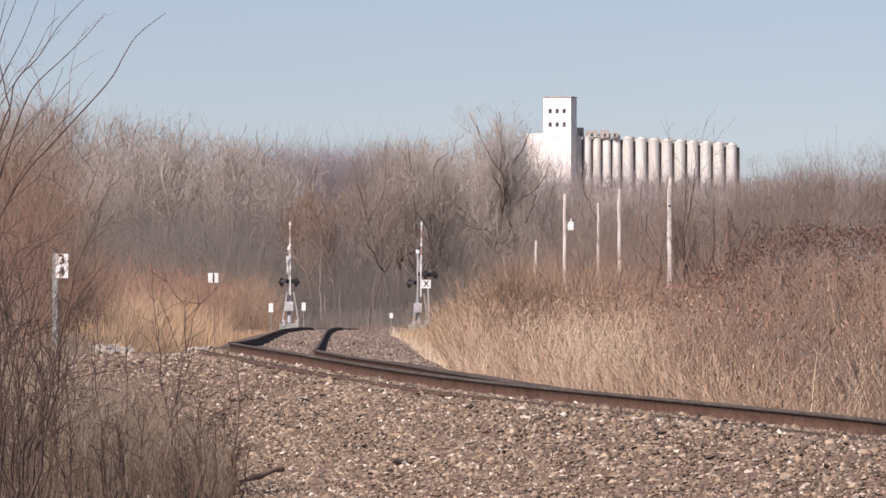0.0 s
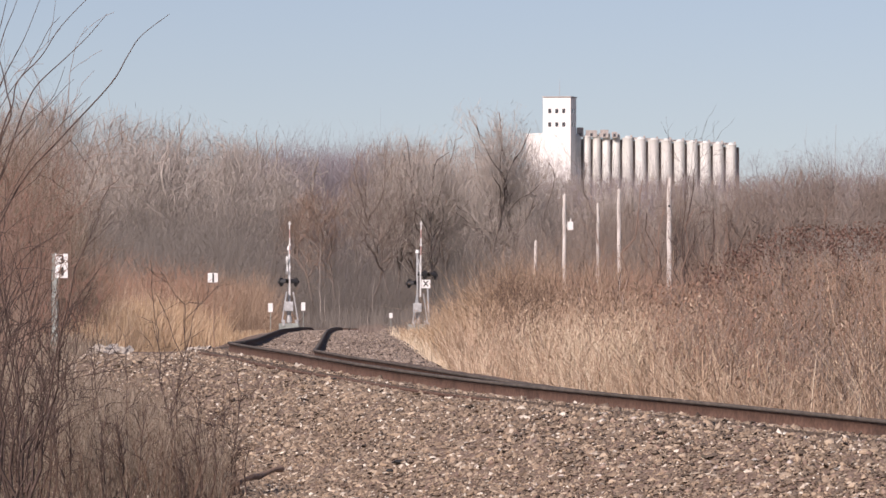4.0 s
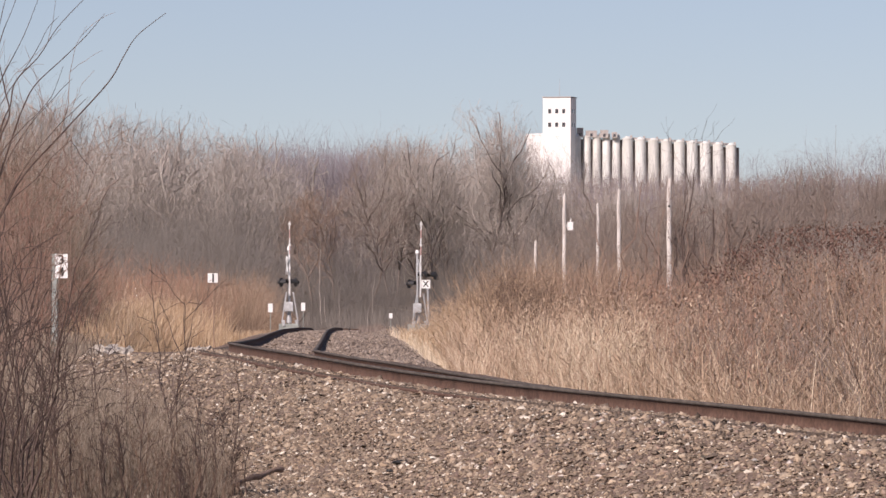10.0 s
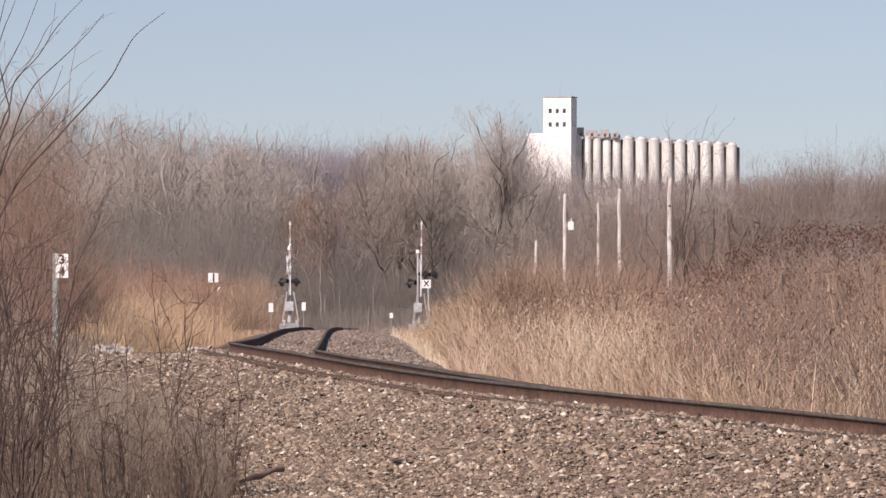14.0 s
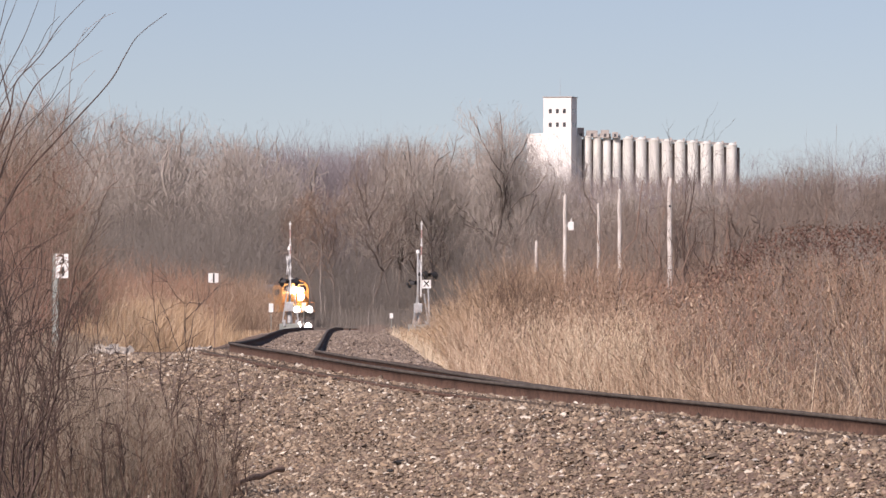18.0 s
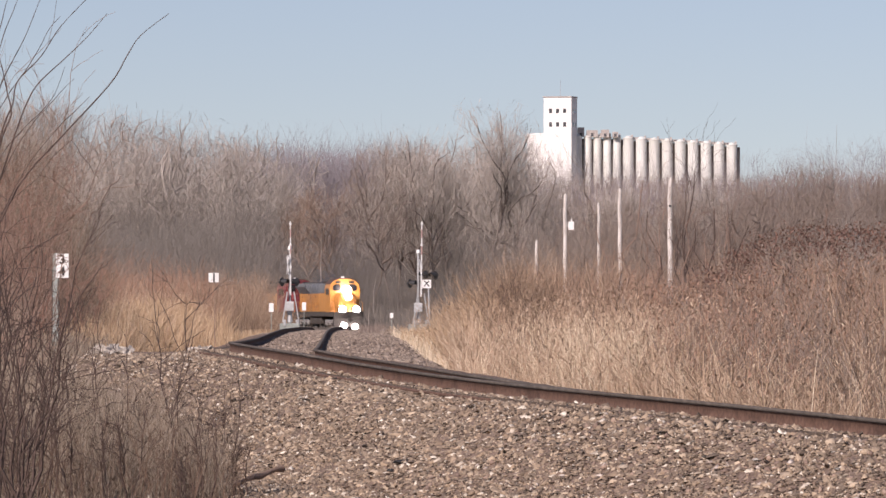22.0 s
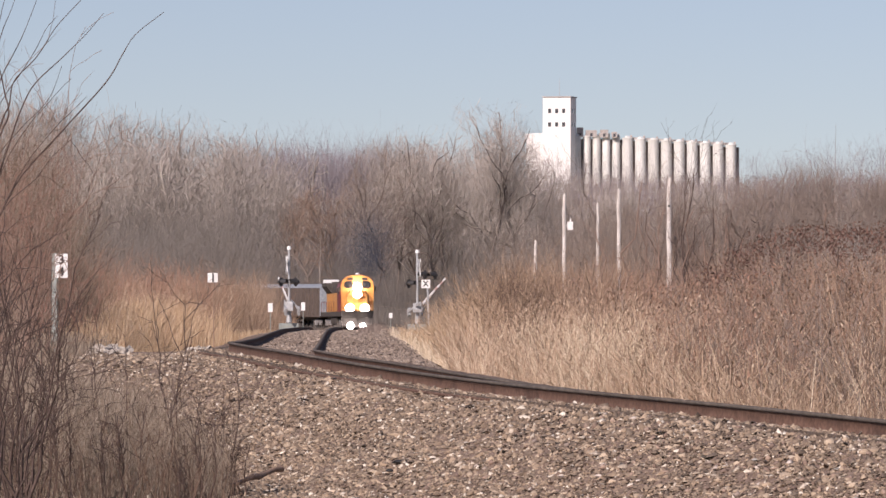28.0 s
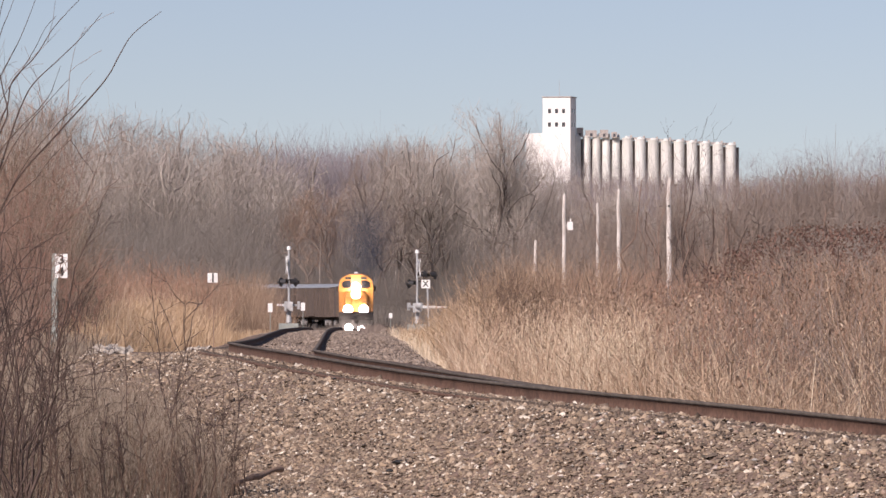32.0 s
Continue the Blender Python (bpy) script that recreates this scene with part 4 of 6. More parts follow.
def build_trees():
    kinds = tree_kinds()
    L1, L2, L3 = "pale bare cottonwood tree in the sunlit stand", "dark-limbed bare deciduous tree in the wood", "grey bare tree beside the thicket"
    TOPS = [0, 60, 150, 200, 245, 275, 330, 380, 420, 470, 515], [190, 194, 208, 216, 211, 232, 210, 222, 236, 252, 274]
    for i in range(40):        # pale stand
        px = -30 + 545 * (i + RNG.uniform(0.1, 0.9)) / 40
        back = i % 3 == 0
        d = RNG.uniform(760, 800) if back else RNG.uniform(690, 740)
        top = np.interp(px, *TOPS) + (0 if back else RNG.uniform(18, 80))
        plant(kinds, "pale" if i % 5 else "lit", px, d, (572 - top) / FOCAL * d, L1, "pale cottonwood stand")
    for i in range(14):        # dark wood in the middle
        px = 620 + 330 * (i + RNG.uniform(0, 1)) / 14
        d = RNG.uniform(645, 706)
        top = np.interp(px, [520, 600, 640, 700, 760, 940, 1005], [325, 300, 262, 236, 225, 225, 268]) + RNG.uniform(0, 50)
        plant(kinds, "brown", px, d, (568 - top) / FOCAL * d, L2, "dark wood")
    for px, top, d, look_name in ((836, 184, 612, "lit"), (918, 186, 614, "lit"), (772, 226, 618, "lit"), (706, 226, 622, "lit"), (876, 238, 624, "lit"), (950, 238, 620, "brown"),
                                  (596, 322, 604, "tan"), (558, 330, 622, "tan"), (690, 246, 606, "dark"), (648, 290, 626, "dark"), (745, 262, 628, "brown"), (800, 250, 626, "brown")):
        plant(kinds, look_name, px, d, (572 - top) / FOCAL * d, L2, "dark wood")
    for i in range(20):
        px = RNG.uniform(1000, 1590)
        d = RNG.uniform(480, 600)
        top = np.interp(px, [1000, 1100, 1300, 1330, 1420, 1590], [320, 330, 310, 285, 285, 300]) + RNG.uniform(0, 60)
        plant(kinds, "grey", px, d, (560 - top) / FOCAL * d, L3, "grey trees")
    for i in range(12):
        px, d = RNG.uniform(1300, 1600), RNG.uniform(620, 760)
        plant(kinds, "grey", px, d, (566 - np.interp(px, [1300, 1330, 1420, 1600], [300, 283, 283, 296]) - abs(RNG.normal(0, 12))) / FOCAL * d, L3, "grey trees")
    for i in range(10):
        px, d = RNG.uniform(1000, 1300), RNG.uniform(700, 790)
        plant(kinds, "brown", px, d, (566 - RNG.uniform(322, 350)) / FOCAL * d, L2, "dark wood")
    for px, top, d in ((1188, 238, 311), (1285, 235, 335), (1240, 300, 300)):
        plant(kinds, "grey", px, d, (540 - top) / FOCAL * d, L3, "grey trees")


# ---- grain elevator ----


def build_elevator():
    D = 1947.0
    S = FOCAL / D
    x0, zg = spot(1015, D), 30.0
    e = tagged(empty("grain_elevator", x0, D, zg), "white concrete grain elevator with a row of silos on a rise", "grain elevator")
    top = lambda py: 1.36 + (488 - py) / S - zg
    for count, p0, pitch, r, t0, t1 in ((5, 1014, 17.4, 1.56, 243, 244), (9, 1101, 23.2, 2.06, 246, 257)):
        for i in range(count):
            x, y = spot(p0 + pitch * (i + 0.5), D) - x0, (p0 - 1014) * 0.05 + 0.9 * i
            h = top(t0 + (t1 - t0) * i / (count - 1))
            bm = bm0()
            rod(bm, (0, 0, 0), (0, 0, h), r, r, 28)
            rod(bm, (0, 0, h), (0, 0, h + 0.4), r + 0.15, r + 0.1, 28)
            rod(bm, (0, 0, h + 0.4), (0, 0, h + 1.2), r * 0.7, r * 0.3, 20)
            p = part("silo", bm, M["concrete"], e)
            p.matrix_basis = pose(x, y, 0)
            part("spout", box(bm0(), x + r * 0.5, x + r * 0.9, y - 0.3, y + 0.3, h + 0.4, h + 1.6, 0.03), M["gallery"], e)
            # wall in the gap, its dark colour stands for shade
            bm = box(bm0(), -0.7, 0.7, -0.25, 0.25, 0, h - 0.6)
            p = part("link_wall", bm, M["gap_shade"], e, "wall between silos, coloured dark for the gap's shade")
            p.matrix_basis = pose(x + pitch / S / 2, y + r * 0.8, 0)
    for k, (pa, pb, h0, h1) in enumerate(((1022, 1034, 243, 226), (1038, 1058, 243, 231), (1064, 1078, 244, 230), (1084, 1094, 244, 234), (1110, 1300, 252, 247))):
        w = (pb - pa) / S
        bm = box(bm0(), -w / 2, w / 2, -1.2, 1.2, 0, top(h1) - top(h0), 0.08)
        p = part("gallery", bm, M["gallery"], e, "grey conveyor gallery on the silo tops")
        p.matrix_basis = pose(spot((pa + pb) / 2, D) - x0, 9.2 if k == 4 else 1.0, top(h0), 0, 3.1 if k == 4 else 0, 10.1 if k == 4 else 0)
        for q in range(max(1, int(w / 4.0))):
            wn_ = part("window", box(bm0(), -0.45, 0.45, -1.3, -1.18, 0.35, min(1.5, (top(h1) - top(h0)) * 0.7)), M["pane"], p)
            wn_.matrix_basis = pose(-w / 2 + w * (q + 0.5) / max(1, int(w / 4.0)), 0, 0)
    # head house
    W, DEP = 10.9, 10.0
    head = empty("head_house", 0, 0, 0)
    head.parent = e
    head.matrix_basis = pose(-W / 2 + 0.3, -4.0, 0, 0, 0, -14)
    bm = box(bm0(), -W / 2, W / 2, -DEP / 2, DEP / 2, 0, top(174), 0.05)
    part("wall", bm, M["white_wall"], head)
    bm = box(bm0(), -W / 2 - 0.3, W / 2 + 0.3, -DEP / 2 - 0.3, DEP / 2 + 0.3, top(174), top(174) + 0.35, 0.05)
    part("roof", bm, M["gallery"], head)
    for zc in (198, 222):
        for k in (-1, 0, 1):
            bm = box(bm0(), k * 2.75 - 0.6, k * 2.75 + 0.6, -DEP / 2 - 0.06, -DEP / 2 + 0.1, top(zc) - 0.85, top(zc) + 0.85)
            part("window", bm, M["pane"], head)
        for k in (-1, 1):
            bm = box(bm0(), W / 2 - 0.1, W / 2 + 0.06, k * 2 - 0.6, k * 2 + 0.6, top(zc) - 0.8, top(zc) + 0.8)
            part("window", bm, M["pane"], head)
    bm = rod(bm0(), (0, 0, top(174) + 0.35), (0, 0, top(140)), 0.09, 0.03, 6)
    part("mast", bm, M["galvanised"], head)
    # lower block on the other side
    for i in range(2):
        bm = bm0()
        rod(bm, (0, 0, 0), (0, 0, top(240)), 3.6, 3.6, 28)
        rod(bm, (0, 0, top(240)), (0, 0, top(237)), 3.8, 3.7, 28)
        p = part("silo", bm, M["white_wall"], e)
        p.matrix_basis = pose(-W - 3.4 + 2.2 * i, 3 - 5.5 * i, 0)


# ---- poles, signs, crossing ----


def ground_at(x, y):
    h = float(np.interp(y, GY, HEAD))
    bed_here = float(bed_z(np.array((x - float(track_x(y))) / math.hypot(h, 1)), np.array(float(y)))) if y > 15 else -9.0
    return max(float(land(np.array(float(x)), np.array(float(y)))), bed_here)


def build_poles():
    for px, top, w, d, box_on in ((1186, 318, 0.30, 299, 0), (1097, 337, 0.27, 335, 0), (1000, 346, 0.27, 353, 1), (1060, 362, 0.24, 383, 0), (949, 428, 0.24, 359, 0)):
        x = spot(px, d)
        z = ground_at(x, d)
        ztop = 1.36 + (488 - top) / FOCAL * d
        e = tagged(empty("utility_pole", x, d, z), "weathered pale wooden pole without wires" if not box_on else "weathered pale wooden pole with a white box", "pole", "old line poles")
        bm = bm0()
        n, rng = 9, np.random.default_rng(int(px))
        pts = [Vector((rng.normal(0, 0.018), 0, (ztop - z) * i / n)) for i in range(n + 1)]
        tube_path(bm, pts, [w / 2 * (1.12 - 0.25 * i / n) for i in range(n + 1)], 12)
        part("shaft", bm, M["pole_wood"], e)
        bm = rod(bm0(), pts[-1], pts[-1] + Vector((0, 0, 0.12)), w * 0.34, w * 0.1, 8)
        part("top", bm, M["pole_wood"], e)
        if box_on:
            zb = 1.36 + (488 - 400) / FOCAL * d - z
            part("equipment_box", box(bm0(), 0.22, 0.62, -0.2, 0.2, zb - 0.3, zb + 0.28, 0.03), M["sign_white"], e, "white equipment box")
            part("bracket", box(bm0(), 0.05, 0.24, -0.05, 0.05, zb - 0.05, zb + 0.05), M["galvanised"], e)
            part("insulator", rod(bm0(), (0.45, 0, zb + 0.28), (0.45, 0, zb + 0.55), 0.05, 0.03), M["sign_white"], e)
        elif px == 1186:
            zb = 1.36 + (488 - 365) / FOCAL * d - z
            part("knot_hole", rod(bm0(), (-0.02, -0.135, zb), (-0.02, -0.17, zb), 0.075, 0.06), M["sign_black"], e)


def lettering(body, size, mat, parent, m, name="lettering"):
    cu = bpy.data.curves.new(name, "FONT")
    cu.body, cu.size, cu.extrude, cu.align_x, cu.align_y = body, size, 0.002, "CENTER", "CENTER"
    cu.offset = size * 0.022
    tmp = bpy.data.objects.new("tmp", cu)
    me = bpy.data.meshes.new_from_object(tmp)
    bpy.data.objects.remove(tmp)
    me.materials.append(mat)
    ob = new(name, me)
    ob.parent = parent
    ob.matrix_basis = m
    return ob


def build_signs():
    d = 90.0
    x, z = spot(98, d), ground_at(spot(98, d), d)
    zc = lambda py, dist: 1.36 + (488 - py) / FOCAL * dist
    e = tagged(empty("milepost", x, d, z - 0.1), "green-grey steel milepost with a white number plate", "milepost")
    bm = bm0()
    h = zc(449, d) - z + 0.1
    prism(bm, [(-0.06, 0), (0.06, 0), (0.06, 0.01), (0.06, h), (-0.06, h)], -0.012, 0.012)
    box(bm, -0.062, -0.045, -0.012, 0.05, 0, h)
    box(bm, 0.045, 0.062, -0.012, 0.05, 0, h)
    part("post", bm, M["grey_green"], e, "weathered grey-green steel post")
    zs = zc(471, d) - z + 0.1
    pl = part("plate", box(bm0(), 0.01, 0.235, -0.022, -0.014, zs - 0.215, zs + 0.215, 0.003), M["sign_white"], e, "white number plate")
    for ch, dz in (("3", 0.105), ("4", -0.105)):
        lettering(ch, 0.22, M["sign_black"], pl, pose(0.122, -0.026, zs + dz, 90, 0, 0))
    d = 150.0
    x = spot(378, d)
    z = ground_at(x, d)
    e = tagged(empty("trackside_sign", x, d, z - 0.1), "small white square plate on a thin post", "sign")
    part("post", rod(bm0(), (0.03, 0.02, 0), (0.03, 0.02, zc(484, d) - z + 0.1), 0.016), M["timber"], e)
    zs = zc(492, d) - z + 0.1
    part("plate", box(bm0(), -0.15, 0.15, -0.02, -0.01, zs - 0.14, zs + 0.14, 0.004), M["sign_white"], e, "white plate")
    part("stripe", box(bm0(), -0.015, 0.035, -0.026, -0.0195, zs - 0.13, zs + 0.13), M["sign_black"], e, "dark upright stripe")
    # small white markers by the crossing
    for px, py, dist, w, hgt in ((480, 545, 264, 0.24, 0.46), (538, 543, 272, 0.22, 0.44), (693, 559, 300, 0.2, 0.3)):
        x = spot(px, dist)
        z = ground_at(x, dist)
        e = tagged(empty("marker_post", x, dist, z - 0.1), "small white reflector marker on a thin post", "marker", "white markers")
        zs = zc(py, dist) - z + 0.1
        bm = box(bm0(), -w / 2, w / 2, -0.02, 0.02, zs - hgt / 2, zs + hgt / 2, 0.012)
        part("post", rod(bm0(), (0, 0.05, 0), (0, 0.05, zs + 0.05), 0.02), M["grey_green"], e)
        part("plate", bm, M["sign_white"], e, "white plate")
    d = 272.5
    x = spot(755, d)
    z = ground_at(x, d)
    e = tagged(empty("crossing_sign", x, d, z - 0.1), "white square sign with a black X on a steel post", "sign")
    zs = zc(503, d) - z + 0.1
    part("post", rod(bm0(), (0.22, 0.05, 0), (0.08, 0.05, zs + 0.2), 0.05), M["galvanised"], e)
    pl = part("plate", box(bm0(), -0.24, 0.24, -0.02, 0.0, zs - 0.23, zs + 0.23, 0.03), M["sign_white"], e, "white square plate")
    lettering("X", 0.42, M["sign_black"], pl, pose(0, -0.026, zs, 90, 0, 0))


def flasher(parent, m):
    """A crossing lamp with its round backing and hood, facing local -y."""
    h = empty("flasher", 0, 0, 0)
    h.parent = parent
    h.matrix_basis = m
    bm = rod(bm0(), (0, 0, 0), (0, 0.03, 0), 0.25, 0.25, 20)
    part("backing", bm, M["hood_black"], h)
    bm = bm0()
    n = 9
    for i in range(n):
        a0, a1 = math.pi * (-0.1 + 1.2 * i / n), math.pi * (-0.1 + 1.2 * (i + 1) / n)
        q = [(math.cos(a) * 0.18, y, math.sin(a) * 0.18) for a, y in ((a0, 0), (a1, 0), (a1, -0.36), (a0, -0.36))]
        vs = [bm.verts.new(c) for c in q]
        bm.faces.new(vs)
    part("hood", bm, M["hood_black"], h)
    part("body", rod(bm0(), (0, 0.03, 0), (0, 0.2, 0), 0.13, 0.08, 12), M["hood_black"], h)
    return h


GATES = []


def crossing_gate(px, d, side, flashers, low):
    """side: -1 for the mast left of the track, 1 for the other."""
    x = spot(px, d)
    z = float(track_z(d)) + 0.05
    e = tagged(empty("crossing_gate", x, d, z), "railway crossing mast with flashers and a striped gate arm", "crossing gate", "crossing gates")
    top = 1.36 + (488 - 436) / FOCAL * d - z
    part("foundation", box(bm0(), -0.55, 0.55, -0.5, 0.5, -0.6, 0.55, 0.04), M["grey_green"], e, "grey-green concrete foundation")
    cap = top - low
    part("mast", rod(bm0(), (0, 0, 0.5), (0, 0, cap), 0.07, 0.055, 12), M["galvanised"], e)
    part("mast_cap", rod(bm0(), (0, 0, cap), (0, 0, cap + 0.2), 0.13, 0.085, 12), M["sign_white"], e)
    part("mechanism_case", box(bm0(), -0.24, 0.24, -0.42, -0.06, 1.22, 1.75, 0.04), M["galvanised"], e, "light grey gate mechanism case")
    part("base_collar", rod(bm0(), (0, 0, 0.6), (0, 0, 1.2), 0.16, 0.11, 12), M["galvanised"], e)
    for s in (-1, 1):       # crossbuck, edge on to the track
        part("crossbuck_blade", box(bm0(), -0.015, 0.015, -0.62, 0.62, -0.115, 0.115, 0.0, pose(-0.12 * -side, 0, cap - 0.85, 45 * s, 0, 8)), M["sign_white"], e)
    part("flasher_arm", box(bm0(), -0.55, 0.55, -0.03, 0.03, top - 2.02, top - 1.96), M["hood_black"], e)
    for fx, fz, rz in flashers:
        flasher(e, pose(fx, -0.05, top - fz, 0, 0, rz))
    zp = 1.55
    arm = empty("gate_arm", 0, 0, 0)
    arm.parent = e
    L = 1.36 + (488 - 392) / FOCAL * d - z - zp
    n = 9
    for i in range(n):
        a, b = 0.55 + (L - 0.55) * i / n, 0.55 + (L - 0.55) * (i + 1) / n
        w = 0.085 - 0.045 * i / n
        part("arm_stripe", box(bm0(), -0.02, 0.02, -w, w, a, b), M["arm_red"] if i % 2 == 1 and i > 3 else M["sign_white"], arm)
    for s in (-1, 1):
        bm = bm0()
        box(bm, -0.03, 0.03, -0.06, 0.06, -0.95, 0.75, 0.0, pose(0.30 * s, 0, 0, 0, -9 * s, 0))
        part("support", bm, M["galvanised"], arm)
        part("counterweight", box(bm0(), 0.36 * s - 0.06, 0.36 * s + 0.06, -0.22, 0.22, -1.15, -0.8, 0.02), M["galvanised"], arm)
    for k in (0.45, 0.72, 0.97):
        part("arm_lamp", box(bm0(), -0.06, 0.06, -0.05, 0.05, L * k - 0.06, L * k + 0.06, 0.02), M["sign_white"], arm)
    GATES.append((arm, side, zp))
    return e


def build_crossing():
    crossing_gate(513, 279.0, -1, ((-0.42, 1.98, 62), (0.36, 1.98, -62)), 0.2)
    crossing_gate(740, 286.0, 1, ((-0.45, 2.12, 62), (0.42, 1.62, -60), (0.95, 1.66, -55)), 0.4)
    xs = np.linspace(-60, 40, 81)
    cy = 282.5
    zs = [max(ground_at(x, cy) + 0.05, float(track_z(cy)) - 0.03 - max(0, abs(x - float(track_x(cy))) - 5) * 0.12) for x in xs]
    for nm, strip, mt, label in (("road", ((-3.3, 0.0), (3.3, 0.0)), "asphalt", "narrow asphalt road over the level crossing"),
                                 ("road_bank", ((-9.0, -1.3), (-6.0, -0.08), (-3.2, -0.02), (3.2, -0.02), (6.0, -0.08), (9.0, -1.3)), "soil", "brown earth bank under the road")):
        bm = bm0()
        rows = [[bm.verts.new((x, cy + dy, z + dz)) for dy, dz in strip] for x, z in zip(xs, zs)]
        for u, w in zip(rows, rows[1:]):
            for k in range(len(strip) - 1):
                bm.faces.new((u[k], w[k], w[k + 1], u[k + 1]))
        me = bpy.data.meshes.new(nm)
        bm.normal_update()
        bm.to_mesh(me)
        bm.free()
        me.materials.append(M[mt])
        tagged(new(nm, me), label, "road", kind="structure")


# ---- train ----
TRAIN, SMOKE = [], []


def bogie(parent, y, axles, pitch):
    b = empty("bogie", 0, 0, 0)
    b.parent = parent
    b.matrix_basis = pose(0, y, 0)
    half = pitch * (axles - 1) / 2
    for s in (-1, 1):
        bm = bm0()
        box(bm, s * 1.05 - 0.09, s * 1.05 + 0.09, -half - 0.55, half + 0.55, 0.5, 0.85, 0.05)
        for i in range(axles):
            yy = -half + pitch * i
            box(bm, s * 1.05 - 0.13, s * 1.05 + 0.13, yy - 0.22, yy + 0.22, 0.3, 0.72, 0.04)
        part("side_frame", bm, M["truck_grey"], b, "silver-grey truck frame")
    for i in range(axles):
        yy = -half + pitch * i
        bm = bm0()
        for s in (-1, 1):
            rod(bm, (s * 0.70, yy, 0.5), (s * 0.83, yy, 0.5), 0.52, 0.5, 22)
        rod(bm, (-0.8, yy, 0.5), (0.8, yy, 0.5), 0.09, 0.09, 10)
        part("wheelset", bm, M["under"], b)


def ring(x, r, y0, y1, z, wall=0.03, seg=22):
    """A short open tube along y about (x, z)."""
    bm = bm0()
    turns = [(math.cos(6.2832 * k / seg), math.sin(6.2832 * k / seg)) for k in range(seg)]
    loops = [[bm.verts.new((x + c * q, y, z + n * q)) for c, n in turns] for q, y in ((r, y0), (r, y1), (r - wall, y1), (r - wall, y0))]
    for i in range(4):
        u, w = loops[i], loops[(i + 1) % 4]
        for k in range(seg):
            bm.faces.new((u[k], u[(k + 1) % seg], w[(k + 1) % seg], w[k]))
    bmesh.ops.recalc_face_normals(bm, faces=bm.faces[:])
    return bm


def locomotive(label, body, nose, roof, lit):
    """A wide-nosed diesel, front towards local -y, rail top at z 0, 22 m long."""
    e = tagged(empty("locomotive", 0, 0, 0), label, "locomotive", "train")
    B, N, R = M[body], M[nose], M[roof]
    part("underframe", box(bm0(), -1.5, 1.5, 0.4, 22.0, 1.15, 1.62, 0.04), M["under"], e)
    part("fuel_tank", box(bm0(), -1.3, 1.3, 8.0, 14.0, 0.35, 1.2, 0.18), M["under"], e)
    bogie(e, 4.2, 3, 2.0)
    bogie(e, 17.9, 3, 2.0)
    # nose
    bm = prism(bm0(), [(-1.02, 1.6), (1.02, 1.6), (1.06, 3.1), (0.8, 3.5), (-0.8, 3.5), (-1.06, 3.1)], 0.75, 2.4)
    for v in bm.verts:
        if v.co.y < 1 and v.co.z > 2.5:
            v.co.y += 0.4
            v.co.x *= 0.84
    part("nose", bm, N, e)
    part("nose_door", box(bm0(), -0.95, -0.42, 0.74, 0.80, 1.75, 3.0, 0.02), N, e)
    part("anticlimber", box(bm0(), -1.42, 1.42, 0.12, 0.34, 1.38, 1.62, 0.03), M["under"], e, "dark ribbed anticlimber")
    for k in range(2):
        part("grab_iron", rod(bm0(), (0.5, 0.72, 2.1 + 0.45 * k), (0.95, 0.72, 2.1 + 0.45 * k), 0.022, 0.022, 6), M["under"], e)
    # cab
    bm = prism(bm0(), [(-1.5, 1.6), (1.5, 1.6), (1.54, 3.95), (1.42, 4.45), (1.0, 4.8), (0.5, 4.95), (-0.5, 4.95), (-1.0, 4.8), (-1.42, 4.45), (-1.54, 3.95)], 2.3, 5.0)
    part("cab", bm, N, e)
    for s in (-1, 1):
        bm = prism(bm0(), [(s * 0.42, 3.78), (s * 1.02, 3.74), (s * 1.24, 3.9), (s * 1.22, 4.24), (s * 0.98, 4.4), (s * 0.46, 4.42)], 2.24, 2.33)
        part("windscreen", bm, M["glass_dark"], e, "dark windscreen pane")
        part("wiper", rod(bm0(), (s * 0.6, 2.2, 3.8), (s * 0.9, 2.2, 4.3), 0.015, 0.015, 6), M["under"], e)
        part("side_window", box(bm0(), s * 1.52 - 0.06, s * 1.52 + 0.06, 3.0, 4.3, 3.35, 4.0, 0.02), M["glass_dark"], e)
        part("number_board", box(bm0(), min(s * 0.42, s * 0.95), max(s * 0.42, s * 0.95), 2.22, 2.32, 4.52, 4.72), M["sign_black"], e)
        part("mirror", box(bm0(), s * 1.66 - 0.09, s * 1.66 + 0.09, 2.7, 2.74, 3.5, 3.9, 0.02), M["under"], e)
        part("mirror_arm", rod(bm0(), (s * 1.5, 2.75, 3.7), (s * 1.66, 2.72, 3.7), 0.02, 0.02, 6), M["under"], e)
    part("cab_roof", prism(bm0(), [(-1.46, 4.42), (-1.02, 4.81), (-0.5, 4.965), (0.5, 4.965), (1.02, 4.81), (1.46, 4.42), (1.48, 4.48), (1.04, 4.9), (0.5, 5.05), (-0.5, 5.05), (-1.04, 4.9), (-1.48, 4.48)], 2.32, 5.05), M["roof_brown"], e, "dark brown cab roof")
    part("antenna_dome", rod(bm0(), (0, 3.4, 5.04), (0, 3.4, 5.2), 0.24, 0.12, 14), M["sign_white"], e)
    # long hood with roof and radiators
    part("hood", box(bm0(), -0.95, 0.95, 5.0, 21.4, 1.6, 3.55, 0.08), B, e)
    part("hood_roof", prism(bm0(), [(-0.97, 3.5), (0.97, 3.5), (0.97, 4.05), (0.8, 4.5), (-0.8, 4.5), (-0.97, 4.05)], 5.0, 21.4), R, e)
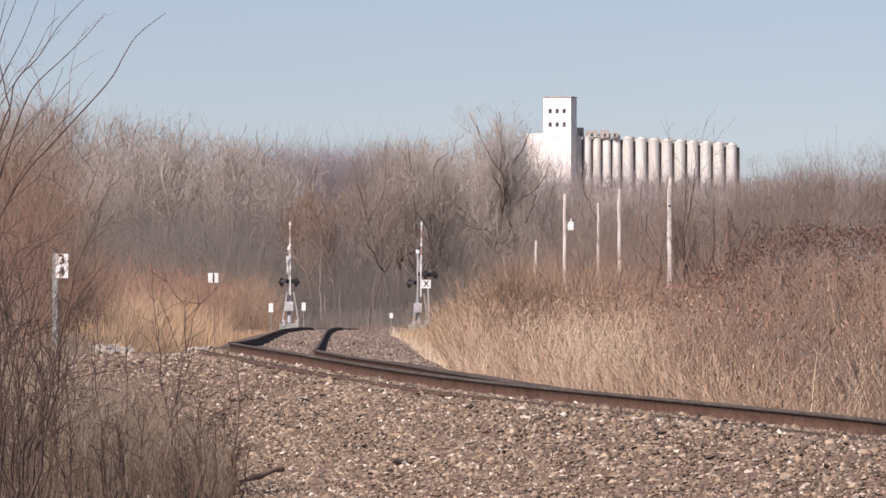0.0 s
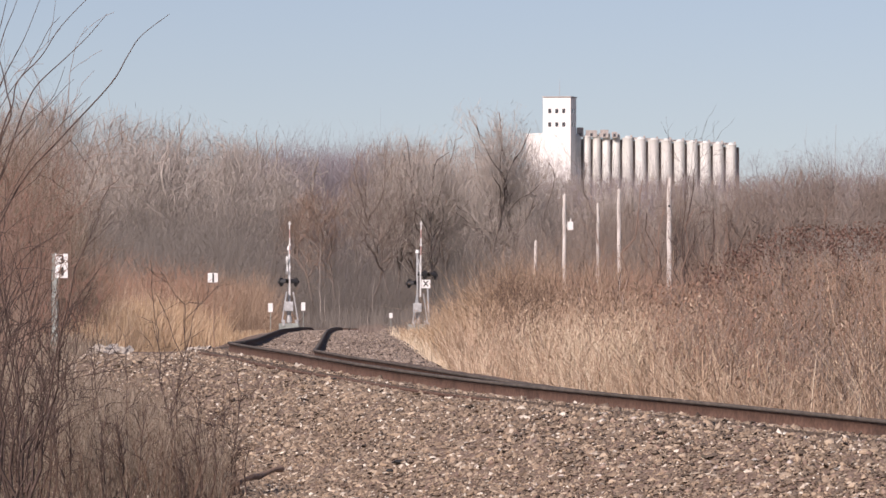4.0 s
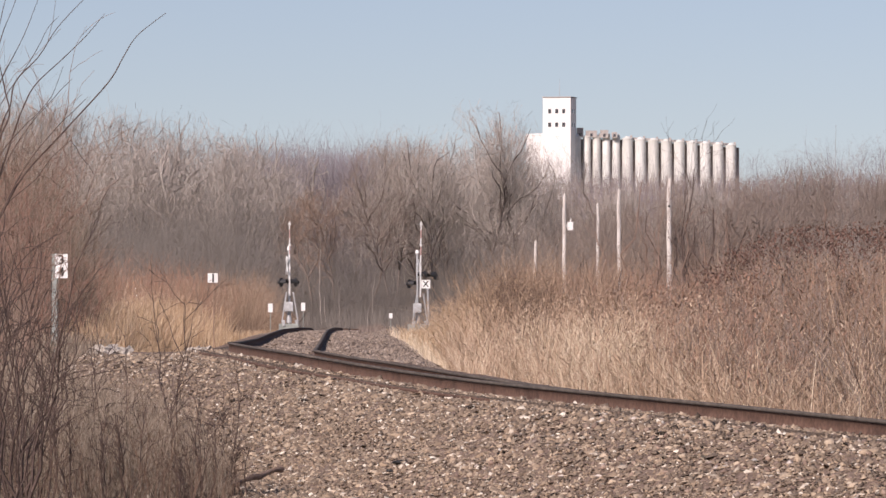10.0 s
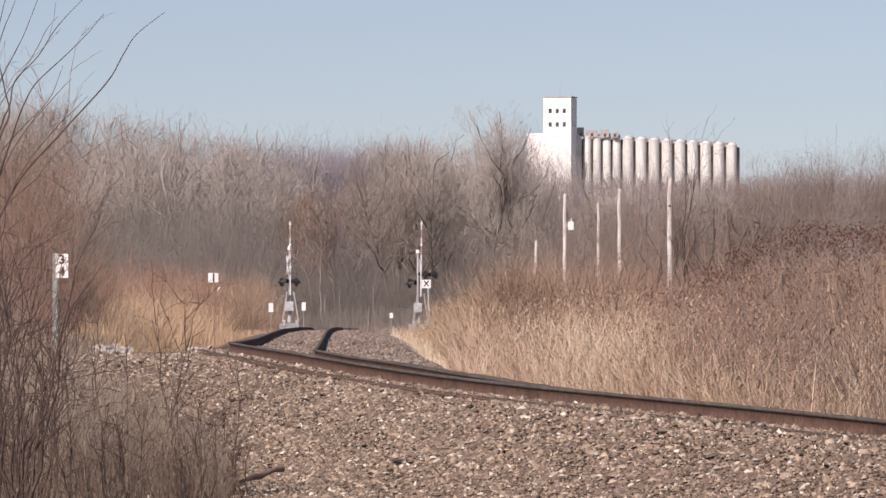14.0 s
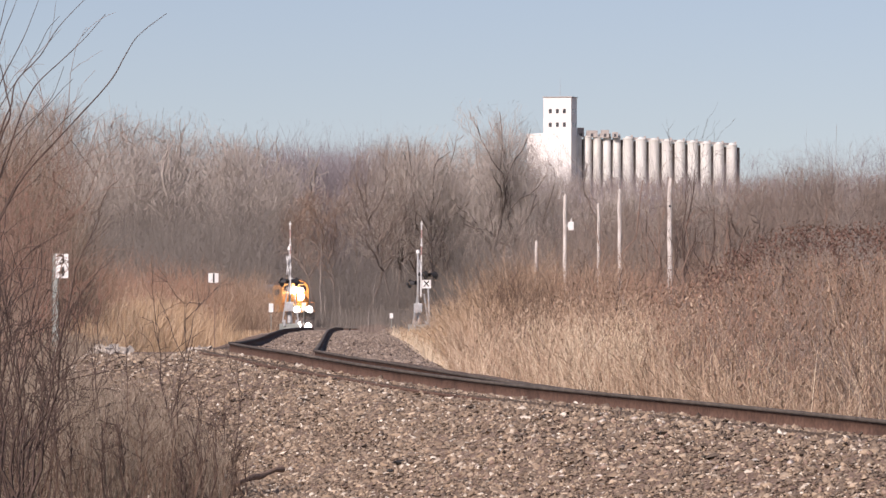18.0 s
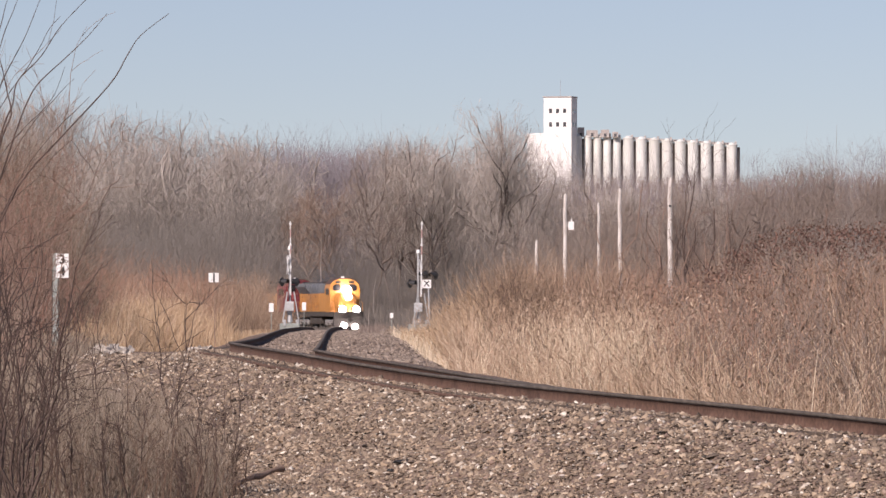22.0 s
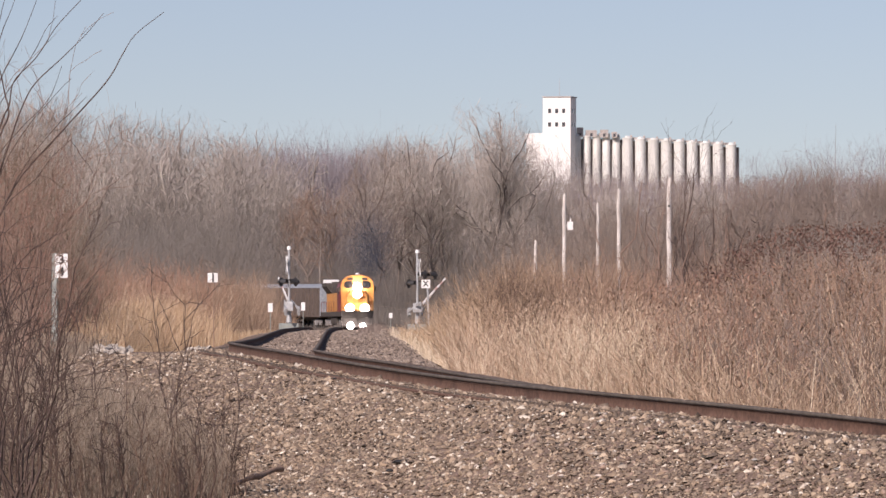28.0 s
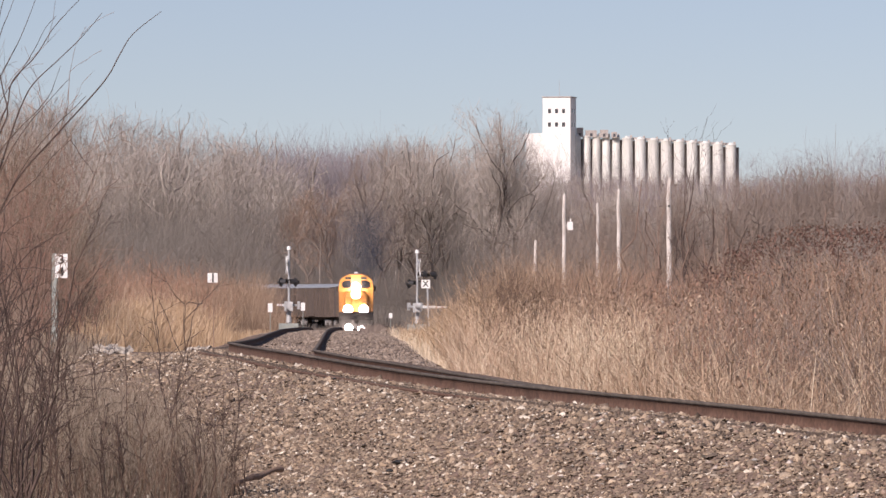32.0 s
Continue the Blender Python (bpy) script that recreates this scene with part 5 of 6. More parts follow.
    part("radiator", prism(bm0(), [(-0.98, 3.5), (0.98, 3.5), (1.5, 4.2), (1.5, 4.55), (-1.5, 4.55), (-1.5, 4.2)], 15.6, 20.8), R, e)
    part("exhaust_stack", box(bm0(), -0.5, 0.5, 10.4, 11.4, 4.4, 4.75, 0.05), M["under"], e)
    part("inverter_cabinet", box(bm0(), -1.48, 1.3, 5.05, 8.2, 1.65, 3.5, 0.06), B, e)
    part("blower_housing", box(bm0(), -1.3, 1.2, 5.05, 9.4, 3.5, 4.5, 0.12), R, e)
    part("horn", rod(bm0(), (0.3, 6.0, 4.7), (0.3, 5.5, 4.72), 0.04, 0.1, 8), M["under"], e)
    for k in range(3):
        part("dynamic_fan", rod(bm0(), (0, 16.6 + 1.5 * k, 4.55), (0, 16.6 + 1.5 * k, 4.68), 0.62, 0.6, 18), M["under"], e)
    for y in np.arange(5.6, 21, 1.1):
        for s in (-1, 1):
            part("hood_door", box(bm0(), s * 0.955 - 0.012, s * 0.955 + 0.012, y, y + 0.95, 1.75, 3.35), B, e) if y > 8.3 else None
    # front platform, plow, coupler, steps, rails
    part("front_sill", box(bm0(), -1.5, 1.5, 0.28, 0.75, 1.0, 1.62, 0.04), M["under"], e, "dark front sill")
    bm = bm0()
    for s in (-1, 1):
        a = [bm.verts.new(c) for c in ((0, -0.25, 0.12), (s * 1.45, 0.3, 0.16), (s * 1.45, 0.42, 0.98), (0, 0.1, 0.98))]
        b = [bm.verts.new((v.co.x, v.co.y + 0.12, v.co.z)) for v in a]
        bm.faces.new(a), bm.faces.new(b[::-1])
        for i in range(4):
            bm.faces.new((a[i], b[i], b[(i + 1) % 4], a[(i + 1) % 4]))
    bmesh.ops.recalc_face_normals(bm, faces=bm.faces[:])
    part("snow_plow", bm, M["under"], e)
    bm = box(bm0(), -0.16, 0.16, -0.45, 0.3, 0.75, 1.05, 0.04)
    part("coupler", bm, M["under"], e)
    for s in (-1, 1):
        part("ditch_light_bracket", box(bm0(), s * 0.70 - 0.2, s * 0.70 + 0.2, 0.3, 0.6, 1.62, 2.0, 0.04), N, e)
        part("corner_steps", box(bm0(), s * 1.25 - 0.25, s * 1.25 + 0.25, 0.35, 0.75, 0.35, 1.0, 0.02), M["under"], e)
        for yy in (0.35, 2.2):
            part("handrail_post", rod(bm0(), (s * 1.42, yy, 1.6), (s * 1.42, yy, 2.65), 0.022, 0.022, 6), N, e)
        part("handrail", rod(bm0(), (s * 1.42, 0.35, 2.62), (s * 1.42, 2.3, 2.62), 0.022, 0.022, 6), N, e)
        part("walkway_rail", rod(bm0(), (s * 1.45, 5.0, 2.62), (s * 1.45, 21.5, 2.62), 0.022, 0.022, 6), N, e)
        for yy in np.arange(6.5, 21.6, 2.5):
            part("walkway_post", rod(bm0(), (s * 1.45, yy, 1.6), (s * 1.45, yy, 2.62), 0.02, 0.02, 6), N, e)
        # when lit, the disc is oversize: its glare is put into the shape
        lamp = part("ditch_light", rod(bm0(), (s * 0.70, 0.18, 1.84), (s * 0.70, 0.32, 1.84), 0.42 if lit else 0.14, 0.36 if lit else 0.14, 24), M["lamp"] if lit else M["pane"], e)
        lamp["label"] = "glaring round ditch light" if lit else "unlit ditch light"
        if lit:
            # added tube that blocks the lit disc's light towards the side
            part("lamp_hood", ring(s * 0.70, 0.45, 0.32, -0.35, 1.84), M["under"], e)
            # added glowing disc: the ditch light's mirage, no lamp sits here
            lamp = part("pilot_lamp", rod(bm0(), (s * 0.58 - 0.06, -0.34, 0.16 - 0.06 * s), (s * 0.58 - 0.06, -0.2, 0.16 - 0.06 * s), 0.34, 0.30, 22), M["lamp"], e, "glowing disc for the mirage of a ditch light")
    for k in (0, 1):
        # lit headlights are also enlarged to the size of their glare
        lamp = part("headlight", rod(bm0(), (0, 0.9 + 0.2 * k, 3.2 + 0.62 * k), (0, 1.2 + 1.0 * k, 3.2 + 0.62 * k), 0.40 if lit else 0.13, 0.36 if lit else 0.13, 24), M["lamp"] if lit else M["pane"], e)
        lamp["label"] = "glaring white headlight" if lit else "unlit headlight"
        if lit:
            # added tube, keeps the enlarged headlight hidden off its axis
            part("lamp_hood", ring(0, 0.43, 1.0 + 0.2 * k, 0.4 + 0.2 * k, 3.2 + 0.62 * k), M["yellow"], e)
    return e


def freight_car():
    e = tagged(empty("freight_car", 0, 0, 0), "rust-brown boxcar with a light grey roof", "freight car", "train")
    L = 17.6
    part("body", box(bm0(), -1.5, 1.5, 0.4, L - 0.4, 1.1, 4.1, 0.04), M["car_brown"], e)
    part("roof", prism(bm0(), [(-1.55, 4.1), (1.55, 4.1), (1.5, 4.25), (0, 4.5), (-1.5, 4.25)], 0.35, L - 0.35), M["car_roof"], e, "light grey metal roof")
    for y in np.arange(1.0, L - 1, 1.2):
        for s in (-1, 1):
            part("side_rib", box(bm0(), s * 1.53 - 0.04, s * 1.53 + 0.04, y, y + 0.1, 1.15, 4.05), M["car_brown"], e)
    for s in (-1, 1):
        part("door", box(bm0(), s * 1.55 - 0.04, s * 1.55 + 0.04, L / 2 - 1.5, L / 2 + 1.5, 1.2, 4.0), M["car_brown"], e)
    part("underframe", box(bm0(), -0.5, 0.5, 0, L, 0.8, 1.1), M["under"], e)
    bogie(e, 2.6, 2, 1.8)
    bogie(e, L - 2.6, 2, 1.8)
    return e


def build_train():
    cars = [(locomotive("yellow diesel locomotive with grey roof and blazing headlights", "yellow", "yellow", "loco_grey", True), 22.6),
            (locomotive("red-cabbed diesel locomotive with yellow hood and dark roof", "yellow", "loco_red", "under", False), 22.6)]

    first = freight_car()
    cars.append((first, 18.2))
    for i in range(5):
        cars.append((copy_thing(first, pose(0, 0, 0)), 18.2))
    part("end_wall", box(bm0(), -1.5, 1.5, 0.3, 0.38, 1.2, 4.2, 0.02), M["car_blue"], first, "blue-grey end wall")
    part("roof_unit", box(bm0(), -0.75, 0.75, 0.9, 2.0, 4.4, 4.95, 0.12), M["sign_white"], first, "white unit on the roof")
    for i in range(5):       # exhaust smoke in drifting wisps
        rng = np.random.default_rng(300 + i)
        n = 5400
        c = rng.normal(0, 1, (n, 3)) * (0.85 + 0.12 * i, 0.9, 0.85 + 0.05 * i)
        v = stone_points(n, rng.uniform(0.017, 0.038, n), rng) + c[:, None, :]
        f = (np.arange(n)[:, None, None] * 6 + OCTA_F[None, :4]).reshape(-1, 3)
        SMOKE.append(tagged(new("exhaust_smoke", mesh_from("exhaust_smoke", v, f, M["smoke"])), "wisp of dark bluish diesel exhaust smoke", "smoke", "exhaust wisps", "stuff"))
    back = 0.0
    for ob, length in cars:
        TRAIN.append((ob, back, length))
        back += length


# ---- willow shrubs in front, clutter ----


def stem_line(p0, p1, bow, n, rng, wob=0.012):
    """Points of a springy stem from p0 to p1, bowed sideways and up."""
    p0, p1 = np.array(p0, float), np.array(p1, float)
    L = np.linalg.norm(p1 - p0)
    pts = []
    for i in range(n + 1):
        t = i / n
        q = p0 + (p1 - p0) * t + np.array(bow) * math.sin(math.pi * t) * L
        if 0 < i < n:
            q = q + rng.normal(0, wob, 3) * L
        pts.append(q)
    return pts


def segs_of(pts, r0, r1):
    n = len(pts) - 1
    return [(*pts[i], *pts[i + 1], r0 + (r1 - r0) * i / n, r0 + (r1 - r0) * (i + 1) / n) for i in range(n)]


def side_twigs(pts, rng, count, length, r, lo=0.3):
    out = []
    n = len(pts) - 1
    for k in range(count):
        f = rng.uniform(lo, 1.0) * n
        i = min(int(f), n - 1)
        b = pts[i] + (pts[i + 1] - pts[i]) * (f - i)
        d = (pts[i + 1] - pts[i])
        d = d / np.linalg.norm(d) * 0.8 + rng.normal(0, 0.45, 3)
        d /= np.linalg.norm(d)
        q = stem_line(b, b + d * length * rng.uniform(0.4, 1.0), (0, 0, 0.06), 4, rng, 0.03)
        out.append((q, r))
    return out


def willow(px, d, height, stems, fan, mat, seed, label, thick=0.013, twigs=7, tilt=0.0, group="", slim=0.003):
    rng = np.random.default_rng(seed)
    x = spot(px, d)
    e = tagged(empty("willow_shrub", x, d, ground_at(x, d) - 0.05), label, "shrub", group)
    for k in range(stems):
        base = rng.normal(0, 0.10, 3) * (1, 1, 0)
        h = height * rng.uniform(0.55, 1.0)
        tip = base + np.array([rng.normal(tilt, fan) * h, rng.normal(0, fan) * h, h])
        pts = stem_line(base, tip, (rng.normal(0, 0.05), rng.normal(0, 0.04), 0.0), 8, rng, 0.005 if thick > 0.05 else 0.012 if slim < 0.008 else 0.026)
        segs = segs_of(pts, thick * rng.uniform(0.7, 1.2), slim)
        for q, r in side_twigs(pts, rng, twigs, h * 0.4, 0.0045):
            segs += segs_of(q, r, 0.002)
            for q2, r2 in side_twigs(q, rng, 2, h * 0.16, 0.003):
                segs += segs_of(q2, r2, 0.0018)
        part_mesh("stem", tubes("stem", segs, M[mat], 4), e)
    return e


WHIPS = []


def arching_willow():
    """The tall willow whose whips arch across the sky."""
    d = 37.0
    rng = np.random.default_rng(21)
    x = spot(-60, d)
    zg = ground_at(x, d)
    e = tagged(empty("willow_shrub", x, d, zg - 0.05), "tall dark willow with long bare arching whips", "shrub", "front willows")
    at = lambda px, py: np.array([spot(px, d) - x, 0, 1.36 + (488 - py) / FOCAL * d - zg + 0.05])
    whips = (((-40, 480), (30, 330), (108, 240), (192, 148), (222, 98), (246, 62), (296, 23)), ((-40, 420), (18, 240), (43, 175), (64, 142), (108, 101), (150, 60), (183, 21)),
             ((-40, 420), (10, 235), (28, 190), (37, 148), (78, 104), (112, 52), (165, -4)), ((-60, 400), (-30, 240), (5, 168), (36, 124), (62, 82), (80, 47), (100, 25)),
             ((-70, 400), (-30, 260), (-4, 165), (10, 130), (27, 98), (46, 60), (72, -6)), ((-70, 380), (-40, 240), (-14, 140), (1, 90), (13, 52), (25, 24), (36, -6)),
             ((-30, 430), (2, 260), (22, 205), (15, 165), (8, 130), (0, 102), (-14, 60)), ((-50, 440), (0, 290), (45, 230), (76, 200), (98, 172), (108, 148), (118, 120)),
             ((-70, 330), (-40, 190), (-14, 100), (-4, 65), (4, 36), (10, 10), (16, -10)), ((-20, 420), (40, 300), (100, 224), (118, 206), (130, 195), (143, 182), (155, 170)),
             ((-50, 440), (10, 290), (52, 222), (80, 190), (102, 165), (116, 150), (128, 139)))
    slim = (0.0062, 0.0055, 0.006, 0.0035, 0.0055, 0.005, 0.0065, 0.0032, 0.005, 0.003, 0.003)
    for w, r0 in zip(whips, slim):
        off = rng.normal(0, 0.2)
        ctrl = [at(*c) + np.array([0, off, 0]) for c in w]
        pts = []
        for i in range(6):        # a smooth run through the whip's bends
            p0, p1, p2, p3 = ctrl[max(i - 1, 0)], ctrl[i], ctrl[i + 1], ctrl[min(i + 2, 6)]
            for t in np.linspace(0, 1, 6)[:-1]:
                pts.append(0.5 * (2 * p1 + (p2 - p0) * t + (2 * p0 - 5 * p1 + 4 * p2 - p3) * t * t + (3 * p1 - p0 - 3 * p2 + p3) * t ** 3))
        pts.append(ctrl[6])
        segs = segs_of([at(-90, 940)] + pts, r0 * 1.3, max(0.0016, r0 * 0.35))
        WHIPS.append(part_mesh("whip", tubes("whip", segs, M["willow"], 5), e))


def build_things_near():
    arching_willow()
    W1, W2, W3 = "dark bare willow shrub at the edge of the brush", "reddish bare willow shrub with fine twigs", "slender bare sapling in grey low brush"
    for i, (px, d, h) in enumerate(((8, 38.5, 2.7), (-25, 39.5, 3.1), (25, 42, 2.0))):
        willow(px, d, h, 4, 0.12, "willow", 40 + i, W1, 0.013, 7, 0.04, "front willows")
    for i, (px, d, h, tl) in enumerate(((-16, 40.0, 2.3, 0.11), (14, 41.0, 1.9, 0.10), (40, 43.0, 1.5, 0.14), (-30, 41.5, 2.9, 0.10))):
        willow(px, d, h, 3, 0.10, "willow", 50 + i, W1, 0.017, 9, tl, "front willows", 0.004)
    for i, (px, d, h) in enumerate(((15, 96, 3.7), (50, 104, 3.5), (78, 110, 3.0), (-20, 98, 4.0), (150, 112, 2.6), (0, 108, 4.1))):
        willow(px, d, h, 8, 0.16, "willow_red", 60 + i, W2, 0.011, 12, 0.0, "reddish willows")
    for i, (px, d, h) in enumerate(((300, 53, 2.4), (378, 55, 1.5), (345, 50, 1.2), (215, 54, 2.2), (168, 52, 2.3), (66, 49, 2.1), (255, 49, 1.3), (180, 48, 1.1), (410, 54, 0.8), (330, 48, 0.7), (48, 48, 1.9))):
        willow(px, d, h, 3 + i % 3, 0.13, "willow", 80 + i, W3, 0.010, 9, 0.01, "saplings")
    for i, (px, d, h) in enumerate(((-30, 60, 4.3), (5, 63, 4.1), (2, 66, 3.3), (-5, 68, 4.4))):
        willow(px, d, h, 8, 0.14, "willow_tan", 170 + i, "brown bare willow with dense fine twigs", 0.010, 14, 0.0, "brown willows")
    for i, (px, d, top, mt) in enumerate(((1118, 130, 330, "willow"), (1130, 128, 300, "willow_tan"), (1165, 126, 395, "willow_tan"), (1205, 124, 285, "willow"), (1222, 130, 262, "willow"), (1262, 122, 275, "willow"),
                                          (1285, 118, 250, "willow_tan"), (1300, 126, 330, "willow"), (1345, 108, 380, "willow_tan"), (1420, 100, 330, "willow_tan"), (1480, 104, 300, "willow_tan"), (1240, 116, 360, "willow_tan"),
                                          (1465, 84, 400, "willow"), (1035, 128, 420, "willow"), (945, 150, 455, "willow_tan"), (890, 140, 480, "willow"), (1390, 90, 410, "willow"), (1072, 126, 400, "willow_tan"))):
        willow(px, d, 1.36 + (488 - top) / FOCAL * d - ground_at(spot(px, d), d), 3, 0.07, mt, 200 + i, "bare dark-stemmed sapling standing in dry grass" if mt == "willow" else "bare brown sapling standing in dry grass", 0.030, 10, 0.0, "verge saplings", 0.010)
    for i, (px, d, top) in enumerate(((1512, 118, 212), (1545, 120, 290), (1562, 114, 255))):
        willow(px, d, 1.36 + (488 - top) / FOCAL * d - ground_at(spot(px, d), d), 2, 0.06, "bark_pale", 240 + i, "slender pale sapling over the brush", 0.012, 9, -0.06, "pale saplings")
    for i, (px, d, h, tl) in enumerate(((581, 585, 6.3, 0.0), (604, 586, 8.6, -0.02), (664, 584, 7.6, 0.09), (572, 587, 13.0, 0.02), (655, 480, 3.6, 0.0), (430, 520, 6.0, 0.05))):
        willow(px, d, h, 1, 0.02, "bark_pale", 140 + i, "slender pale bare trunk at the edge of the thicket", 0.10, 5, tl, "pale trunks")
    # dead leaves held on the tall shrubs
    rng = np.random.default_rng(9)
    n, m = 4600, 700
    c = rng.integers(0, m, n)
    cp = 1640 - 400 * rng.random(m) ** 1.25
    d = rng.uniform(81, 102, m)
    ctop = np.interp(cp, [1240, 1290, 1330, 1400, 1568, 1640], [478, 452, 428, 404, 398, 398]) + np.abs(rng.normal(0, 1, m)) * np.where(rng.random(m) < 0.45, 100, 34)
    mid = np.stack([(cp - 784) / FOCAL * d, d, 1.36 + (488 - ctop) / FOCAL * d], 1)
    a = mid[c] + rng.normal(0, 0.07, (n, 3))
    way = rng.normal(0, 1, (n, 3)) + np.array([0, 0, -0.5])
    way /= np.linalg.norm(way, axis=1)[:, None]
    L = rng.uniform(0.028, 0.072, n)
    line = np.stack([a, a + way * (L * 0.45)[:, None] + rng.normal(0, 0.2, (n, 3)) * L[:, None], a + way * L[:, None] + rng.normal(0, 0.15, (n, 3)) * L[:, None]], 1)
    me = ribbons("dead_leaves", line, L[:, None] * np.array([[0.25, 0.62, 0.12]]), rng.uniform(-0.9, 0.9, n), M["leaf_dark"])
    tagged(new("dead_leaves", me), "curled dark red-brown dead leaves on shrubs", "leaves", kind="stuff")
    # pale rocks beside the ballast
    spots = [(165 + 5.2 * k, 99.0 + (k * 7 % 5) * 0.7, 0.12 + 0.025 * (k * 5 % 4)) for k in range(12)] + [(338, 92.0, 0.09), (350, 93.0, 0.12), (361, 92.4, 0.08), (372, 95.0, 0.10)]
    for i, (px, dd, r) in enumerate(spots):
        x = spot(px, dd)
        py = 488 - (ground_at(x, dd) + 0.4 * r - 1.36) / dd * FOCAL
        bm = bm0()
        bmesh.ops.create_icosphere(bm, subdivisions=2, radius=r)
        for q in bm.verts:
            c = q.co.normalized()
            cut = min(1.0, 0.72 + 0.5 * noise.cell(c * 1.7 + Vector((i * 3.1, 0, 0))))
            q.co = q.co * cut * (1 + 0.25 * noise.noise(c * 3 + Vector((i * 3.1, 0, 0))))
            q.co.z *= 0.7
            q.co.x *= 1.3
        me = bpy.data.meshes.new("rock")
        bm.to_mesh(me)
        bm.free()
        me.materials.append(M["limestone"])
        z = 1.36 + (488 - py) / FOCAL * dd
        o = tagged(new("rock", me), "pale limestone rock at the ballast's edge", "rock", "pale rocks")
        o.matrix_world = pose(x, dd, z, 0, 0, 40 * i)
    # low heap of broken stones on the shoulder
    dh, n = 236.0, 900
    xh = spot(694, dh)
    zh = ground_at(xh, dh)
    r, a = np.sqrt(rng.random(n)), rng.uniform(0, 6.283, n)
    c = np.stack([r * np.cos(a) * 1.1, r * np.sin(a) * 2.2, 0.42 * (1 - r) ** 0.8 * rng.uniform(0.6, 1.0, n)], 1)
    v = stone_points(n, rng.uniform(0.04, 0.10, n), rng) + c[:, None, :]
    f = (np.arange(n)[:, None, None] * 6 + OCTA_F[None]).reshape(-1, 3)
    o = tagged(new("rubble_mound", mesh_from("rubble_mound", v, f, M["stone_hazed"])), "low heap of grey rubble beside the track", "rubble heap")
    o.location = (xh, dh, zh)
    # an old timber, and a rusty cable along the rail
    p0 = Vector((spot(392, 53.6), 53.6, 1.36 + (488 - 864) / FOCAL * 53.6))
    p1 = Vector((spot(500, 55.4), 55.4, 1.36 + (488 - 829) / FOCAL * 55.4))
    n = 8
    pts = [(p1 - p0) * (i / n) + Vector((0, 0, 0.012 * math.sin(i * 2.1))) for i in range(n + 1)]
    bm = tube_path(bm0(), pts, [0.030 + 0.007 * math.sin(i * 1.7) for i in range(n + 1)], 9)
    me = bpy.data.meshes.new("old_timber")
    bm.to_mesh(me)
    bm.free()
    me.materials.append(M["timber"])
    o = tagged(new("old_timber", me), "weathered brown timber half sunk in ballast", "timber")
    o.location = p0
    # a rusty cable lying along the rail
    ys = np.arange(58.0, 84.0, 0.7)
    xs, yy = on_track(-1.40 + 0.05 * np.sin(ys * 0.5), ys)
    zz = bed_z(-1.40 + 0 * ys, ys) + 0.03
    bm = tube_path(bm0(), [Vector(c) for c in zip(xs, yy, zz)], [0.022] * len(ys), 7)
    me = bpy.data.meshes.new("cable")
    bm.to_mesh(me)
    bm.free()
    me.materials.append(M["rail_rust"])
    tagged(new("cable", me), "rusty brown cable lying on the ballast beside the rail", "cable")
    # dark scraps among the stones
    for i, (px, py, d, w) in enumerate(((712, 823, 55.0, 0.10), (992, 790, 52.0, 0.05), (690, 838, 54.5, 0.05), (1420, 800, 47.5, 0.04))):
        bm = bm0()
        bmesh.ops.create_icosphere(bm, subdivisions=2, radius=w)
        for q in bm.verts:
            q.co = q.co * (1 + 0.4 * noise.noise(q.co * 14 + Vector((i, 0, 0))))
            q.co.z *= 0.28
            q.co.y *= 0.6
        me = bpy.data.meshes.new("scrap")
        bm.to_mesh(me)
        bm.free()
        me.materials.append(M["sign_black"])
        o = tagged(new("scrap", me), "small flat black scrap on the ballast", "scrap", "scraps")
        o.matrix_world = pose(spot(px, d), d, 1.36 + (488 - py) / FOCAL * d + 0.03, 0, 0, 15)


# ---- motion ----
HEAD_END, SPEED = 449.0, 6.0          # the front's place at the end, metres a second


def along(s):
    y = np.interp(s, GS, GY)
    return Vector((float(track_x(y)), float(y), float(track_z(y) - cant(y) / 2)))


